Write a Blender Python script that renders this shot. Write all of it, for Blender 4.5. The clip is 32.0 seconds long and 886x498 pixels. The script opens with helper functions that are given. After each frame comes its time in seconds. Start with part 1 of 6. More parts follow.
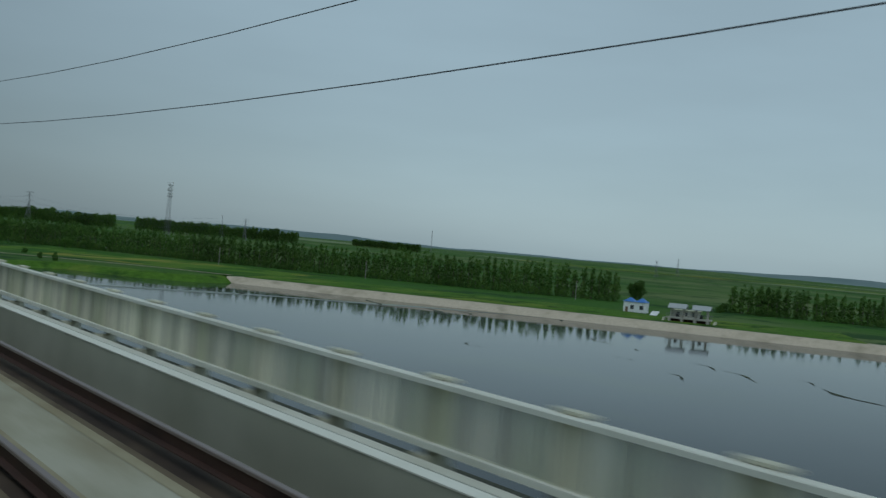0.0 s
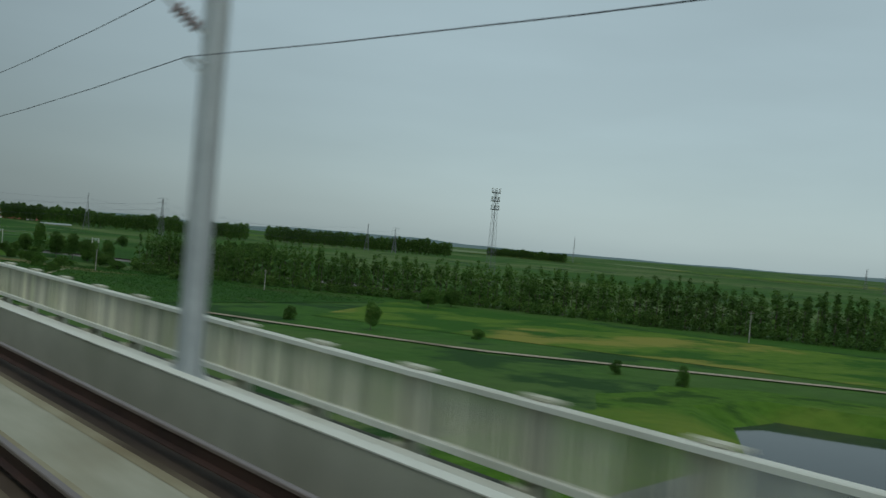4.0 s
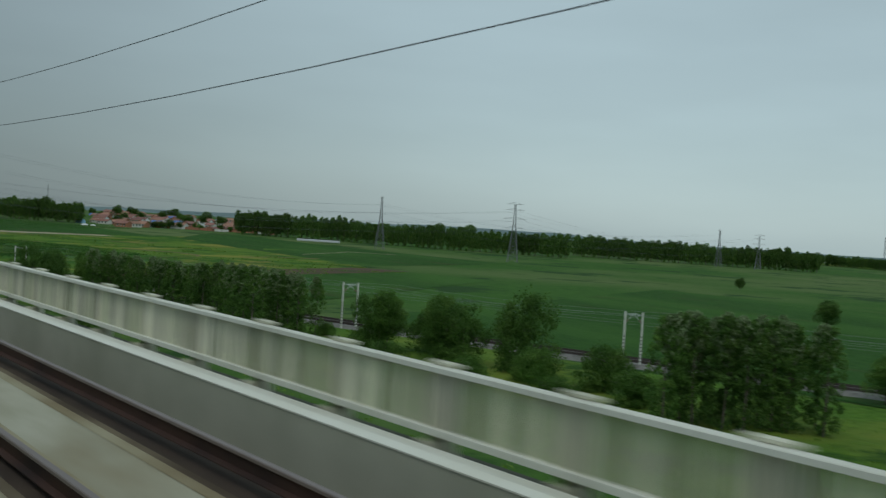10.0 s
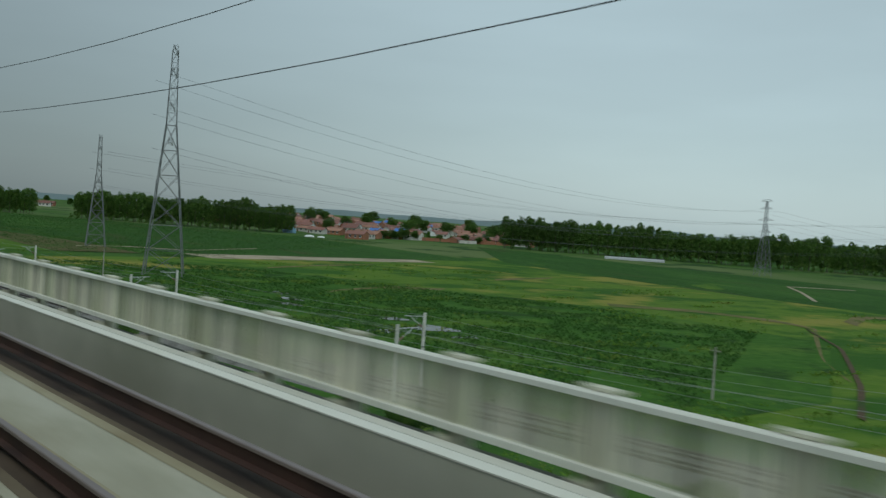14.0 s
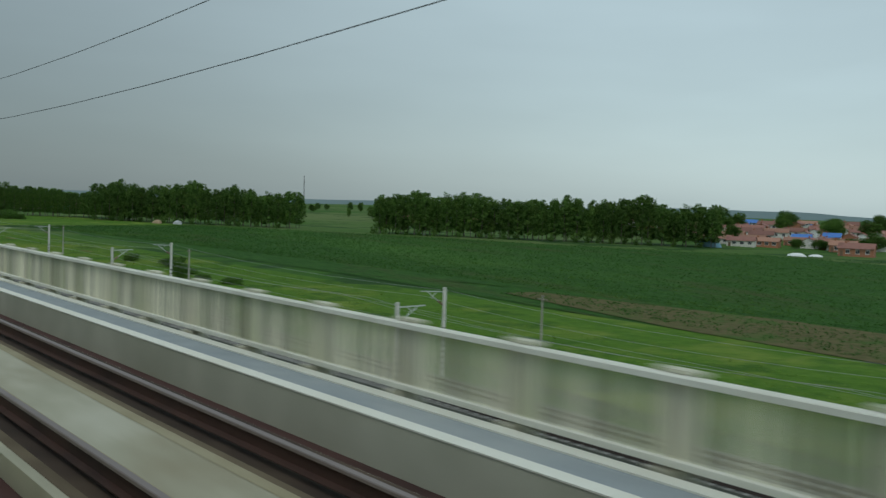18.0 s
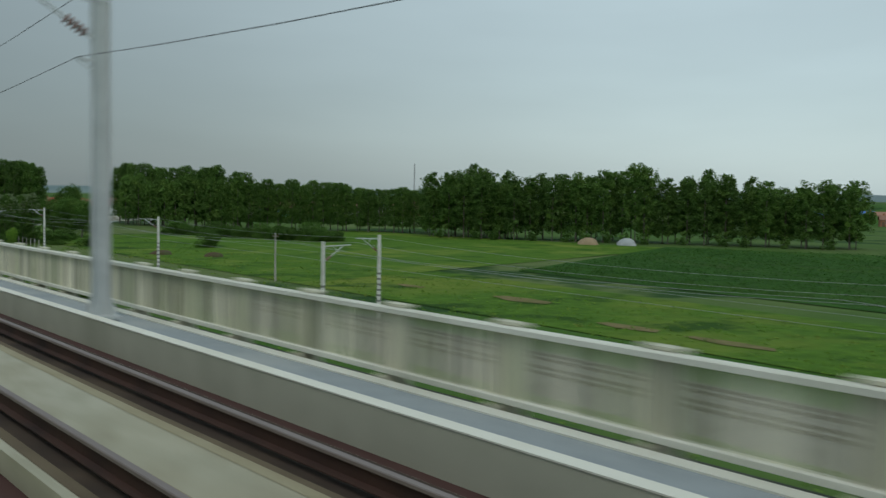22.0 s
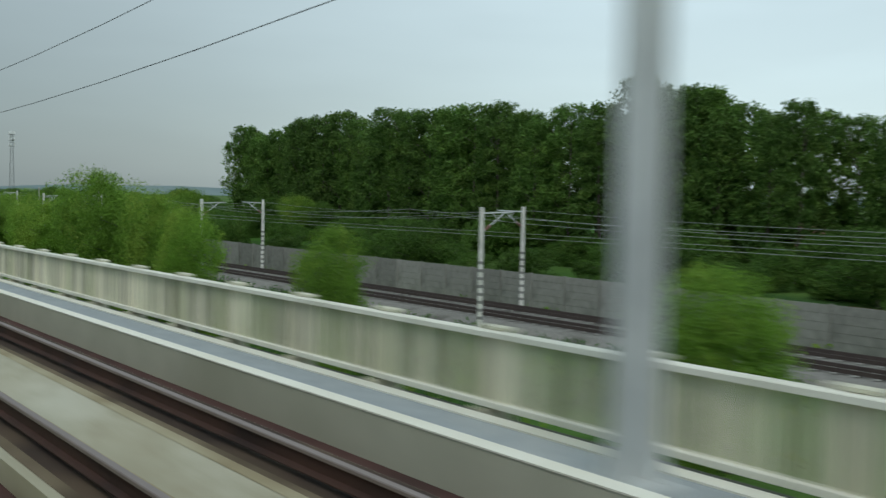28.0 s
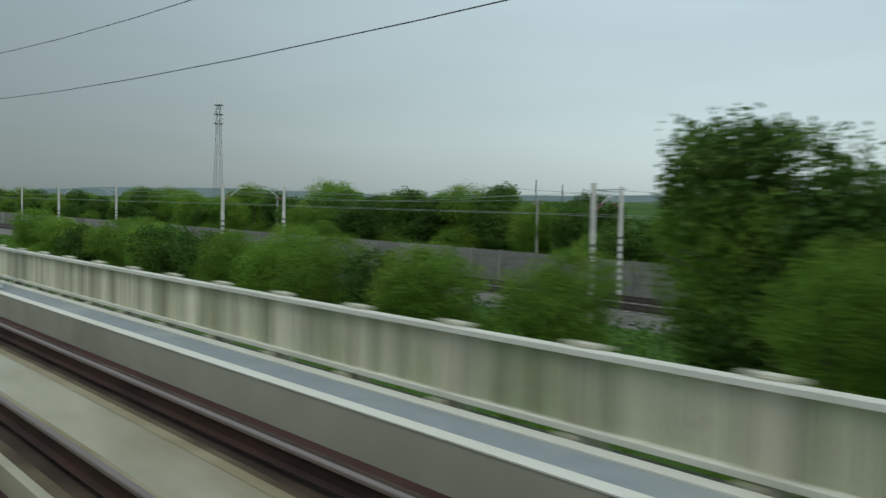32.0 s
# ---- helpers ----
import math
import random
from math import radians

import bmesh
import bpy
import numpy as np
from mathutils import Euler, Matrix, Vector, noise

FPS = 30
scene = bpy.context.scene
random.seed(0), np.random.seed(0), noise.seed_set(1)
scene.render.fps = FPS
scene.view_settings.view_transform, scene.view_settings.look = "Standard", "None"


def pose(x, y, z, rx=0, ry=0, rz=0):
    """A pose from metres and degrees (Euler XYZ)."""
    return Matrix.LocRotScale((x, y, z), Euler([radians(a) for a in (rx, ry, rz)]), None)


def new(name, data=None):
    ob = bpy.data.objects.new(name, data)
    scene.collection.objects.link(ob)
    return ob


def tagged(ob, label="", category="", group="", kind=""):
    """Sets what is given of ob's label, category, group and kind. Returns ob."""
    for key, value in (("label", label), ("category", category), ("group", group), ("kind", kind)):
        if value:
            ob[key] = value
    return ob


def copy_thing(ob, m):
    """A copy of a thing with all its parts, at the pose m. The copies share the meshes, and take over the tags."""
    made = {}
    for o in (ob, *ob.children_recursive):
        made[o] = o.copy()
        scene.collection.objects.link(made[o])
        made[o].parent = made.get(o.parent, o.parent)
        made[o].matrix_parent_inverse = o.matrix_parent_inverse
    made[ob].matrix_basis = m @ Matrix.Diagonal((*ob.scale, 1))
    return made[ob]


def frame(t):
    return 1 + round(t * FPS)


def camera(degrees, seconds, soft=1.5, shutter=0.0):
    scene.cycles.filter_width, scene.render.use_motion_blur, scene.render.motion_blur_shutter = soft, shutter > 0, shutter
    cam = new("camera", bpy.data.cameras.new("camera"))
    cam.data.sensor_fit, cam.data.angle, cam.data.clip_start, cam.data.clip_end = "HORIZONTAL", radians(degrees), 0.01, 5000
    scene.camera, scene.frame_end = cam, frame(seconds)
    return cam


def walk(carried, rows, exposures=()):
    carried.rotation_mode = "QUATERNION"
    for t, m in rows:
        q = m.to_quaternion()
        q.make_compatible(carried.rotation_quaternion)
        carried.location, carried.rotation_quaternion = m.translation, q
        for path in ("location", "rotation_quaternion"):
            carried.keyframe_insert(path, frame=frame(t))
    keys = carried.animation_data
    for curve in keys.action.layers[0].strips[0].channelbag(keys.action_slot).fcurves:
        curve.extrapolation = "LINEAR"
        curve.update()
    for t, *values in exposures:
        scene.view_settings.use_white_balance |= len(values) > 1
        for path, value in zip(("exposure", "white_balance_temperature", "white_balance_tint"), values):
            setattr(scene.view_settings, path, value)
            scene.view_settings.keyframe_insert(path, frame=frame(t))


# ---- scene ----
# The line's masts stand 50 m apart and the train passes one every 0.7 s. A camera may go no faster than 4 m in a
# tenth of a second, so the whole place is laid out in true metres and drawn at the one scale U.
U = 0.55
cam = camera(44.55, 32.0, soft=1.4, shutter=0.17)
# seconds, place in true metres (x right, y ahead, z up), yaw, pitch, roll in degrees
ROWS = [
    (0, -0.03, 0.00, 0.105, -35.650, -0.093, 4.951),
    (0.5, -0.11, 33.71, 0.311, -35.433, -0.081, 4.970),
    (1, -0.38, 67.46, 0.511, -35.043, -0.077, 4.958),
    (1.5, -0.84, 101.26, 0.704, -34.763, -0.109, 4.834),
    (2, -1.50, 135.11, 0.890, -34.353, -0.117, 4.772),
    (2.5, -2.35, 169.00, 1.069, -34.070, -0.103, 4.830),
    (3, -3.40, 202.93, 1.241, -33.763, -0.117, 4.847),
    (3.5, -4.66, 236.91, 1.412, -33.599, -0.190, 4.783),
    (4, -6.12, 270.92, 1.575, -33.423, -0.290, 4.708),
    (4.5, -7.79, 304.98, 1.732, -33.208, -0.387, 4.624),
    (5, -9.67, 339.07, 1.882, -32.926, -0.451, 4.531),
    (5.5, -11.76, 373.20, 2.025, -32.541, -0.453, 4.427),
    (6, -14.06, 407.36, 2.161, -32.011, -0.362, 4.314),
    (6.5, -16.58, 441.56, 2.291, -31.632, -0.336, 4.338),
    (7, -19.32, 475.79, 2.413, -31.180, -0.401, 4.369),
    (7.5, -22.30, 510.05, 2.539, -30.926, -0.478, 4.175),
    (8, -25.49, 544.33, 2.659, -30.604, -0.562, 4.077),
    (8.5, -28.92, 578.65, 2.771, -30.339, -0.615, 4.126),
    (9, -32.57, 612.99, 2.877, -30.108, -0.665, 4.249),
    (9.5, -36.44, 647.35, 2.975, -29.939, -0.829, 3.975),
    (10, -40.53, 681.74, 3.067, -29.495, -1.028, 3.592),
    (10.5, -44.84, 716.15, 3.152, -29.146, -1.150, 3.415),
    (11, -49.37, 750.58, 3.230, -28.723, -1.193, 3.407),
    (11.5, -54.09, 785.04, 3.283, -28.463, -1.275, 3.445),
    (12, -59.02, 819.51, 3.328, -28.138, -1.531, 3.572),
    (12.5, -64.16, 854.00, 3.367, -27.977, -1.704, 3.712),
    (13, -69.50, 888.52, 3.398, -27.593, -1.789, 3.760),
    (13.5, -75.04, 923.04, 3.423, -27.427, -1.732, 3.788),
    (14, -80.79, 957.59, 3.441, -26.943, -1.518, 3.618),
    (14.5, -86.73, 992.15, 3.452, -26.487, -1.491, 3.290),
    (15, -92.87, 1026.73, 3.457, -25.903, -1.603, 3.048),
    (15.5, -99.20, 1061.32, 3.454, -25.470, -1.756, 2.796),
    (16, -105.74, 1095.92, 3.443, -24.951, -1.878, 2.604),
    (16.5, -112.46, 1130.51, 3.424, -24.406, -1.983, 2.440),
    (17, -119.34, 1165.04, 3.399, -23.898, -2.082, 2.271),
    (17.5, -126.37, 1199.53, 3.368, -23.485, -2.190, 2.065),
    (18, -133.51, 1233.97, 3.325, -23.231, -2.319, 1.789),
    (18.5, -140.77, 1268.37, 3.276, -23.125, -2.529, 1.578),
    (19, -148.13, 1302.72, 3.220, -22.934, -2.769, 1.454),
    (19.5, -155.60, 1337.03, 3.166, -23.129, -2.951, 1.357),
    (20, -163.14, 1371.31, 3.106, -22.974, -3.025, 1.078),
    (20.5, -170.75, 1405.55, 3.039, -23.117, -3.147, 0.816),
    (21, -178.40, 1439.76, 2.965, -23.048, -3.155, 0.675),
    (21.5, -186.08, 1473.95, 2.884, -23.107, -3.046, 0.675),
    (22, -193.77, 1508.11, 2.796, -23.025, -2.918, 0.775),
    (22.5, -201.47, 1542.25, 2.701, -23.072, -2.867, 0.930),
    (23, -209.16, 1576.37, 2.613, -22.979, -2.928, 1.059),
    (23.5, -216.82, 1610.48, 2.519, -23.308, -3.000, 1.211),
    (24, -224.45, 1644.57, 2.417, -23.386, -3.041, 1.094),
    (24.5, -232.02, 1678.66, 2.308, -23.508, -3.022, 1.095),
    (25, -239.52, 1712.74, 2.183, -23.496, -2.990, 0.964),
    (25.5, -246.98, 1746.82, 2.051, -23.551, -2.948, 0.908),
    (26, -254.38, 1780.88, 1.911, -23.232, -2.872, 0.968),
    (26.5, -261.74, 1814.93, 1.765, -23.230, -2.783, 1.016),
    (27, -269.06, 1848.98, 1.612, -23.331, -2.751, 1.087),
    (27.5, -276.33, 1883.01, 1.452, -23.458, -2.757, 1.159),
    (28, -283.57, 1917.03, 1.286, -23.543, -2.779, 1.205),
    (28.5, -290.77, 1951.04, 1.112, -23.521, -2.798, 1.201),
    (29, -297.93, 1985.03, 0.937, -23.332, -2.791, 1.122),
    (29.5, -305.06, 2019.02, 0.755, -23.406, -2.714, 1.039),
    (30, -312.16, 2052.99, 0.566, -23.323, -2.757, 1.030),
    (30.5, -319.22, 2086.94, 0.363, -23.376, -2.803, 1.083),
    (31, -326.26, 2120.88, 0.154, -23.230, -2.849, 1.146),
    (31.5, -333.28, 2154.81, -0.063, -23.228, -2.748, 1.093),
    (32, -340.27, 2188.72, -0.286, -23.083, -2.699, 1.039),
]

walk(cam, [(t, pose(x * U, y * U, z * U) @ pose(0, 0, 0, 90 + p, 0, w) @ pose(0, 0, 0, 0, 0, k)) for t, x, y, z, w, p, k in ROWS],
     exposures=[(0, -0.4, 6050, 10), (1, -0.36, 6350, 10), (2, -0.3, 6500, 10), (6, -0.2, 6500, 10), (12, -0.08, 6500, 10), (20, 0.08, 6600, 12), (26, 0.16, 6700, 13), (28.3, 0.55, 6700, 13), (29.2, 0.7, 6700, 13), (30.5, 0.26, 6700, 13), (32, 0.22, 6700, 13)])

# ---- world and light ----
SUN_EL, SUN_ROT = radians(52), radians(200)
world = bpy.data.worlds.new("world")
scene.world = world
world.use_nodes = True
wn, wl = world.node_tree.nodes, world.node_tree.links
sky = wn.new("ShaderNodeTexSky")
sky.sky_type, sky.sun_disc = "NISHITA", False
sky.sun_elevation, sky.sun_rotation = SUN_EL, SUN_ROT
sky.air_density, sky.dust_density, sky.ozone_density = 1.2, 0.7, 2.0
hsv = wn.new("ShaderNodeHueSaturation")
hsv.inputs["Saturation"].default_value = 0.38
wl.new(sky.outputs[0], hsv.inputs["Color"])
veil = wn.new("ShaderNodeMix")
veil.data_type, veil.blend_type = "RGBA", "MULTIPLY"
veil.inputs["Factor"].default_value = 1.0
veil.inputs[7].default_value = (0.85, 1.0, 1.03, 1)
wl.new(hsv.outputs[0], veil.inputs[6])
cloud = wn.new("ShaderNodeMix")
cloud.data_type = "RGBA"
cloud.inputs["Factor"].default_value = 0.6
cloud.inputs[7].default_value = (3.85, 5.12, 5.45, 1)
wl.new(veil.outputs[2], cloud.inputs[6])
thin = wn.new("ShaderNodeTexNoise")
thin.inputs["Scale"].default_value, thin.inputs["Detail"].default_value = 2.2, 4.0
spread, span = wn.new("ShaderNodeMapping"), wn.new("ShaderNodeMapRange")
spread.inputs["Scale"].default_value = (1, 1, 5)
span.inputs["From Min"].default_value, span.inputs["From Max"].default_value = 0.3, 0.7
span.inputs["To Min"].default_value, span.inputs["To Max"].default_value = 0.94, 1.07
wl.new(wn.new("ShaderNodeTexCoord").outputs["Generated"], spread.inputs[0])
wl.new(spread.outputs[0], thin.inputs["Vector"])
wl.new(thin.outputs["Fac"], span.inputs["Value"])
grain = wn.new("ShaderNodeVectorMath")
grain.operation = "SCALE"
wl.new(cloud.outputs[2], grain.inputs[0])
wl.new(span.outputs[0], grain.inputs["Scale"])
# low sky ahead darkened for the window's dark side, easing overhead and sideways
ahead, lift_z, low = wn.new("ShaderNodeVectorMath"), wn.new("ShaderNodeSeparateXYZ"), wn.new("ShaderNodeMath")
ahead.operation = "DOT_PRODUCT"
ahead.inputs[1].default_value = (math.sin(radians(-30)), math.cos(radians(-30)), 0)
heading_dir = wn.new("ShaderNodeTexCoord").outputs["Generated"]
wl.new(heading_dir, ahead.inputs[0])
wl.new(heading_dir, lift_z.inputs[0])
low.operation, low.inputs[1].default_value = "MULTIPLY", 0.7
wl.new(lift_z.outputs[2], low.inputs[0])
front = wn.new("ShaderNodeMath")
front.operation, front.inputs[1].default_value = "MULTIPLY_ADD", -1.0
wl.new(low.outputs[0], front.inputs[0])
wl.new(ahead.outputs["Value"], front.inputs[2])
murk = wn.new("ShaderNodeMapRange")
murk.interpolation_type = "SMOOTHSTEP"
murk.inputs["From Min"].default_value, murk.inputs["From Max"].default_value = 0.24, 0.97
murk.inputs["To Min"].default_value, murk.inputs["To Max"].default_value = 1.07, 0.40
wl.new(front.outputs[0], murk.inputs["Value"])
gloom = wn.new("ShaderNodeVectorMath")
gloom.operation = "SCALE"
wl.new(grain.outputs[0], gloom.inputs[0])
wl.new(murk.outputs[0], gloom.inputs["Scale"])
wl.new(gloom.outputs[0], wn["Background"].inputs[0])
wn["Background"].inputs[1].default_value = 0.1
sun_data = bpy.data.lights.new("sun", "SUN")
sun_data.energy, sun_data.angle, sun_data.color = 0.6, radians(16), (1.0, 0.96, 0.9)
sun = new("sun", sun_data)
sun.matrix_basis = pose(0, 0, 300, 90 - math.degrees(SUN_EL), 0, 180 - math.degrees(SUN_ROT))

# ---- the line's alignment ----
S_K = [-900, 0, 545.1, 1102.7, 1664.1, 2220.5, 2600, 9000]
K_K = [0, 1.6464e-4, 1.8853e-4, 1.4577e-4, -0.4193e-4, -0.1291e-4, 0, 0]
STEP = 5.0
SX = np.arange(-4000, 9500, STEP)
KX = np.interp(SX, S_K, K_K)
I0 = int(round(4000 / STEP))
TH = np.concatenate([[0], np.cumsum(KX[:-1] * STEP)])
TH -= TH[I0]
XX = np.concatenate([[0], np.cumsum(-np.sin(TH[:-1]) * STEP)])
YY = np.concatenate([[0], np.cumsum(np.cos(TH[:-1]) * STEP)])
XX, YY = XX - XX[I0], YY - YY[I0]


def heading(s):
    return float(np.interp(s, SX, TH))


def at(s, r, z=0.0):
    a = np.interp(s, SX, TH)
    return Vector((np.interp(s, SX, XX) + math.cos(a) * r, np.interp(s, SX, YY) + math.sin(a) * r, z))


def level(s):
    """Height of the line's datum, the eye of a passenger."""
    s = min(max(s, -100), 2500)
    t = float(np.interp(s, [-100, 0, 545.1, 1102.7, 1664.1, 2220.5, 2500], [-1.5, 0, 8, 16, 24, 32, 36]))
    return 0.43284 * t - 0.013728 * t * t


def ground(s):
    return float(np.interp(s, [-600, 230, 560, 1000, 1200, 1300, 1400, 1650, 1750, 1840, 1930, 2200, 2600, 4000],
                           [-16.3, -15.9, -16.2, -15.2, -14.0, -12.7, -10.9, -9.2, -8.9, -8.0, -6.4, -6.0, -8.5, -8.5]))


def floor(s, r):
    """The land's height: the old line lies lower than the village beyond it."""
    a = ground(s)
    b = a + float(np.interp(s, [1750, 1850, 1900, 2060, 2200, 2300, 2600], [0, -0.2, -1.0, -1.6, -1.6, -0.9, 0]))
    return b + (a - b) * min(max((r - 60) / 10, 0), 1)


def spot(s, r, z=0.0, turn=0.0, size=(1, 1, 1)):
    """Pose of a thing beside the line: its y runs along the line, its x away from it."""
    p = at(s, r, z)
    return Matrix.Translation(p * U) @ Matrix.Rotation(heading(s) + radians(turn), 4, "Z") @ Matrix.Diagonal((*size, 1))


# ---- mesh helpers ----
class Geo:
    def __init__(self):
        self.v, self.f = [], []

    def box(self, x0, x1, y0, y1, z0, z1):
        n = len(self.v)
        self.v += [(x0, y0, z0), (x1, y0, z0), (x1, y1, z0), (x0, y1, z0), (x0, y0, z1), (x1, y0, z1), (x1, y1, z1), (x0, y1, z1)]
        self.f += [(n, n + 3, n + 2, n + 1), (n + 4, n + 5, n + 6, n + 7), (n, n + 1, n + 5, n + 4), (n + 1, n + 2, n + 6, n + 5),
                   (n + 2, n + 3, n + 7, n + 6), (n + 3, n, n + 4, n + 7)]
        return self

    def tube(self, a, b, r0, r1=None, k=6, cap=True):
        r1 = r0 if r1 is None else r1
        a, b = Vector(a), Vector(b)
        d = (b - a).normalized()
        e = d.orthogonal().normalized()
        g = d.cross(e)
        n = len(self.v)
        for c, r in ((a, r0), (b, r1)):
            for i in range(k):
                w = 2 * math.pi * (i + 0.5) / k
                self.v.append(tuple(c + e * (r * math.cos(w)) + g * (r * math.sin(w))))
        for i in range(k):
            j = (i + 1) % k
            self.f.append((n + i, n + j, n + k + j, n + k + i))
        if cap:
            self.f += [tuple(range(n + k - 1, n - 1, -1)), tuple(range(n + k, n + 2 * k))]
        return self

    def prism(self, pts, y0, y1):
        """Closed outline in x and z, drawn out along y."""
        n, k = len(self.v), len(pts)
        self.v += [(x, y0, z) for x, z in pts] + [(x, y1, z) for x, z in pts]
        self.f += [(n + i, n + (i + 1) % k, n + k + (i + 1) % k, n + k + i) for i in range(k)]
        self.f += [tuple(range(n, n + k)), tuple(range(n + 2 * k - 1, n + k - 1, -1))]
        return self

    def cloud(self, rng, centres, spread, per, size, flat=0.0, lean=0.0):
        """Leaves: small quads about each centre."""
        c = np.repeat(np.asarray(centres, float), per, 0)
        sp = np.repeat(np.asarray(spread, float).reshape(-1, 1) * np.ones((len(centres), 1)), per, 0)
        m = len(c)
        d = rng.normal(size=(m, 3))
        d /= np.linalg.norm(d, axis=1)[:, None]
        c = c + d * sp * rng.uniform(0.35, 1.0, (m, 1)) * np.array([1, 1, 1 - flat])
        a = rng.normal(size=(m, 3))
        a[:, 2] = a[:, 2] * (1 - lean) - 2.0 * lean
        a /= np.linalg.norm(a, axis=1)[:, None]
        b = np.cross(a, rng.normal(size=(m, 3)))
        b /= np.linalg.norm(b, axis=1)[:, None] + 1e-9
        sz = rng.uniform(0.6, 1.25, (m, 1)) * np.array(size)
        a, b = a * sz[:, :1], b * sz[:, 1:2]
        q = np.stack([c - a * 0.5, c + b * 0.5, c + a * 0.5, c - b * 0.5], 1).reshape(-1, 3)
        n = len(self.v)
        self.v += [tuple(x) for x in q.tolist()]
        self.f += [(n + 4 * i, n + 4 * i + 1, n + 4 * i + 2, n + 4 * i + 3) for i in range(m)]
        return self


def mesh(name, geo, material, smooth=False):
    me = bpy.data.meshes.new(name)
    me.from_pydata(geo.v, [], geo.f)
    me.materials.append(material)
    if smooth:
        me.polygons.foreach_set("use_smooth", [True] * len(me.polygons))
    me.update()
    return me


def thing(name, label, category, group="", kind=""):
    ob = new(name)
    ob.empty_display_size = 0.3
    ob.scale = (U, U, U)
    return tagged(ob, label, category, group, kind)


def part(name, geo, material, parent, label="", smooth=False):
    data = geo if isinstance(geo, bpy.types.Mesh) else mesh(name, geo, material, smooth)
    ob = new(name, data)
    ob.parent = parent
    return tagged(ob, label)


def solid(name, geo, material, label, category, kind="structure", smooth=False, group=""):
    """A thing of one mesh, given in true metres in the world."""
    ob = new(name, mesh(name, geo, material, smooth))
    ob.scale = (U, U, U)
    return tagged(ob, label, category, group, kind)


def put(ob, m):
    ob.matrix_basis = m @ Matrix.Diagonal((U, U, U, 1))
    return ob


def sweep(outline, s0, s1, ds=10.0, closed=True):
    """Draw an outline of (r, z over the datum) along the line."""
    g = Geo()
    ss = np.linspace(s0, s1, max(2, int(round((s1 - s0) / ds)) + 1))
    for s in ss:
        pts = outline(float(s))
        z0 = level(float(s))
        k = len(pts)
        for r, z in pts:
            g.v.append(tuple(at(s, r, z0 + z)))
    m = k if closed else k - 1
    for i in range(len(ss) - 1):
        for j in range(m):
            a, b = i * k + j, i * k + (j + 1) % k
            g.f.append((a, b, b + k, a + k))
    if closed:
        g.f += [tuple(range(k)), tuple(range(len(g.v) - 1, len(g.v) - k - 1, -1))]
    return g


def sheet(edges, material, name, label, category, lift=0.06, n=14, kind="structure"):
    """A patch of ground between two lines of (s, r) points, laid a little over the land."""
    g = Geo()
    (a, b) = edges
    a, b = np.array(a, float), np.array(b, float)

    def along(line, u):
        q = np.concatenate([[0], np.cumsum(np.hypot(*np.diff(line, axis=0).T))])
        return np.interp(u * q[-1], q, line[:, 0]), np.interp(u * q[-1], q, line[:, 1])
    m = 6
    for i in range(n + 1):
        s0, r0 = along(a, i / n)
        s1, r1 = along(b, i / n)
        for j in range(m + 1):
            s, r = s0 + (s1 - s0) * j / m, r0 + (r1 - r0) * j / m
            g.v.append(tuple(at(s, r, floor(s, r) + lift)))
    for i in range(n):
        for j in range(m):
            c = i * (m + 1) + j
            g.f.append((c, c + 1, c + m + 2, c + m + 1))
    return solid(name, g, material, label, category, kind)


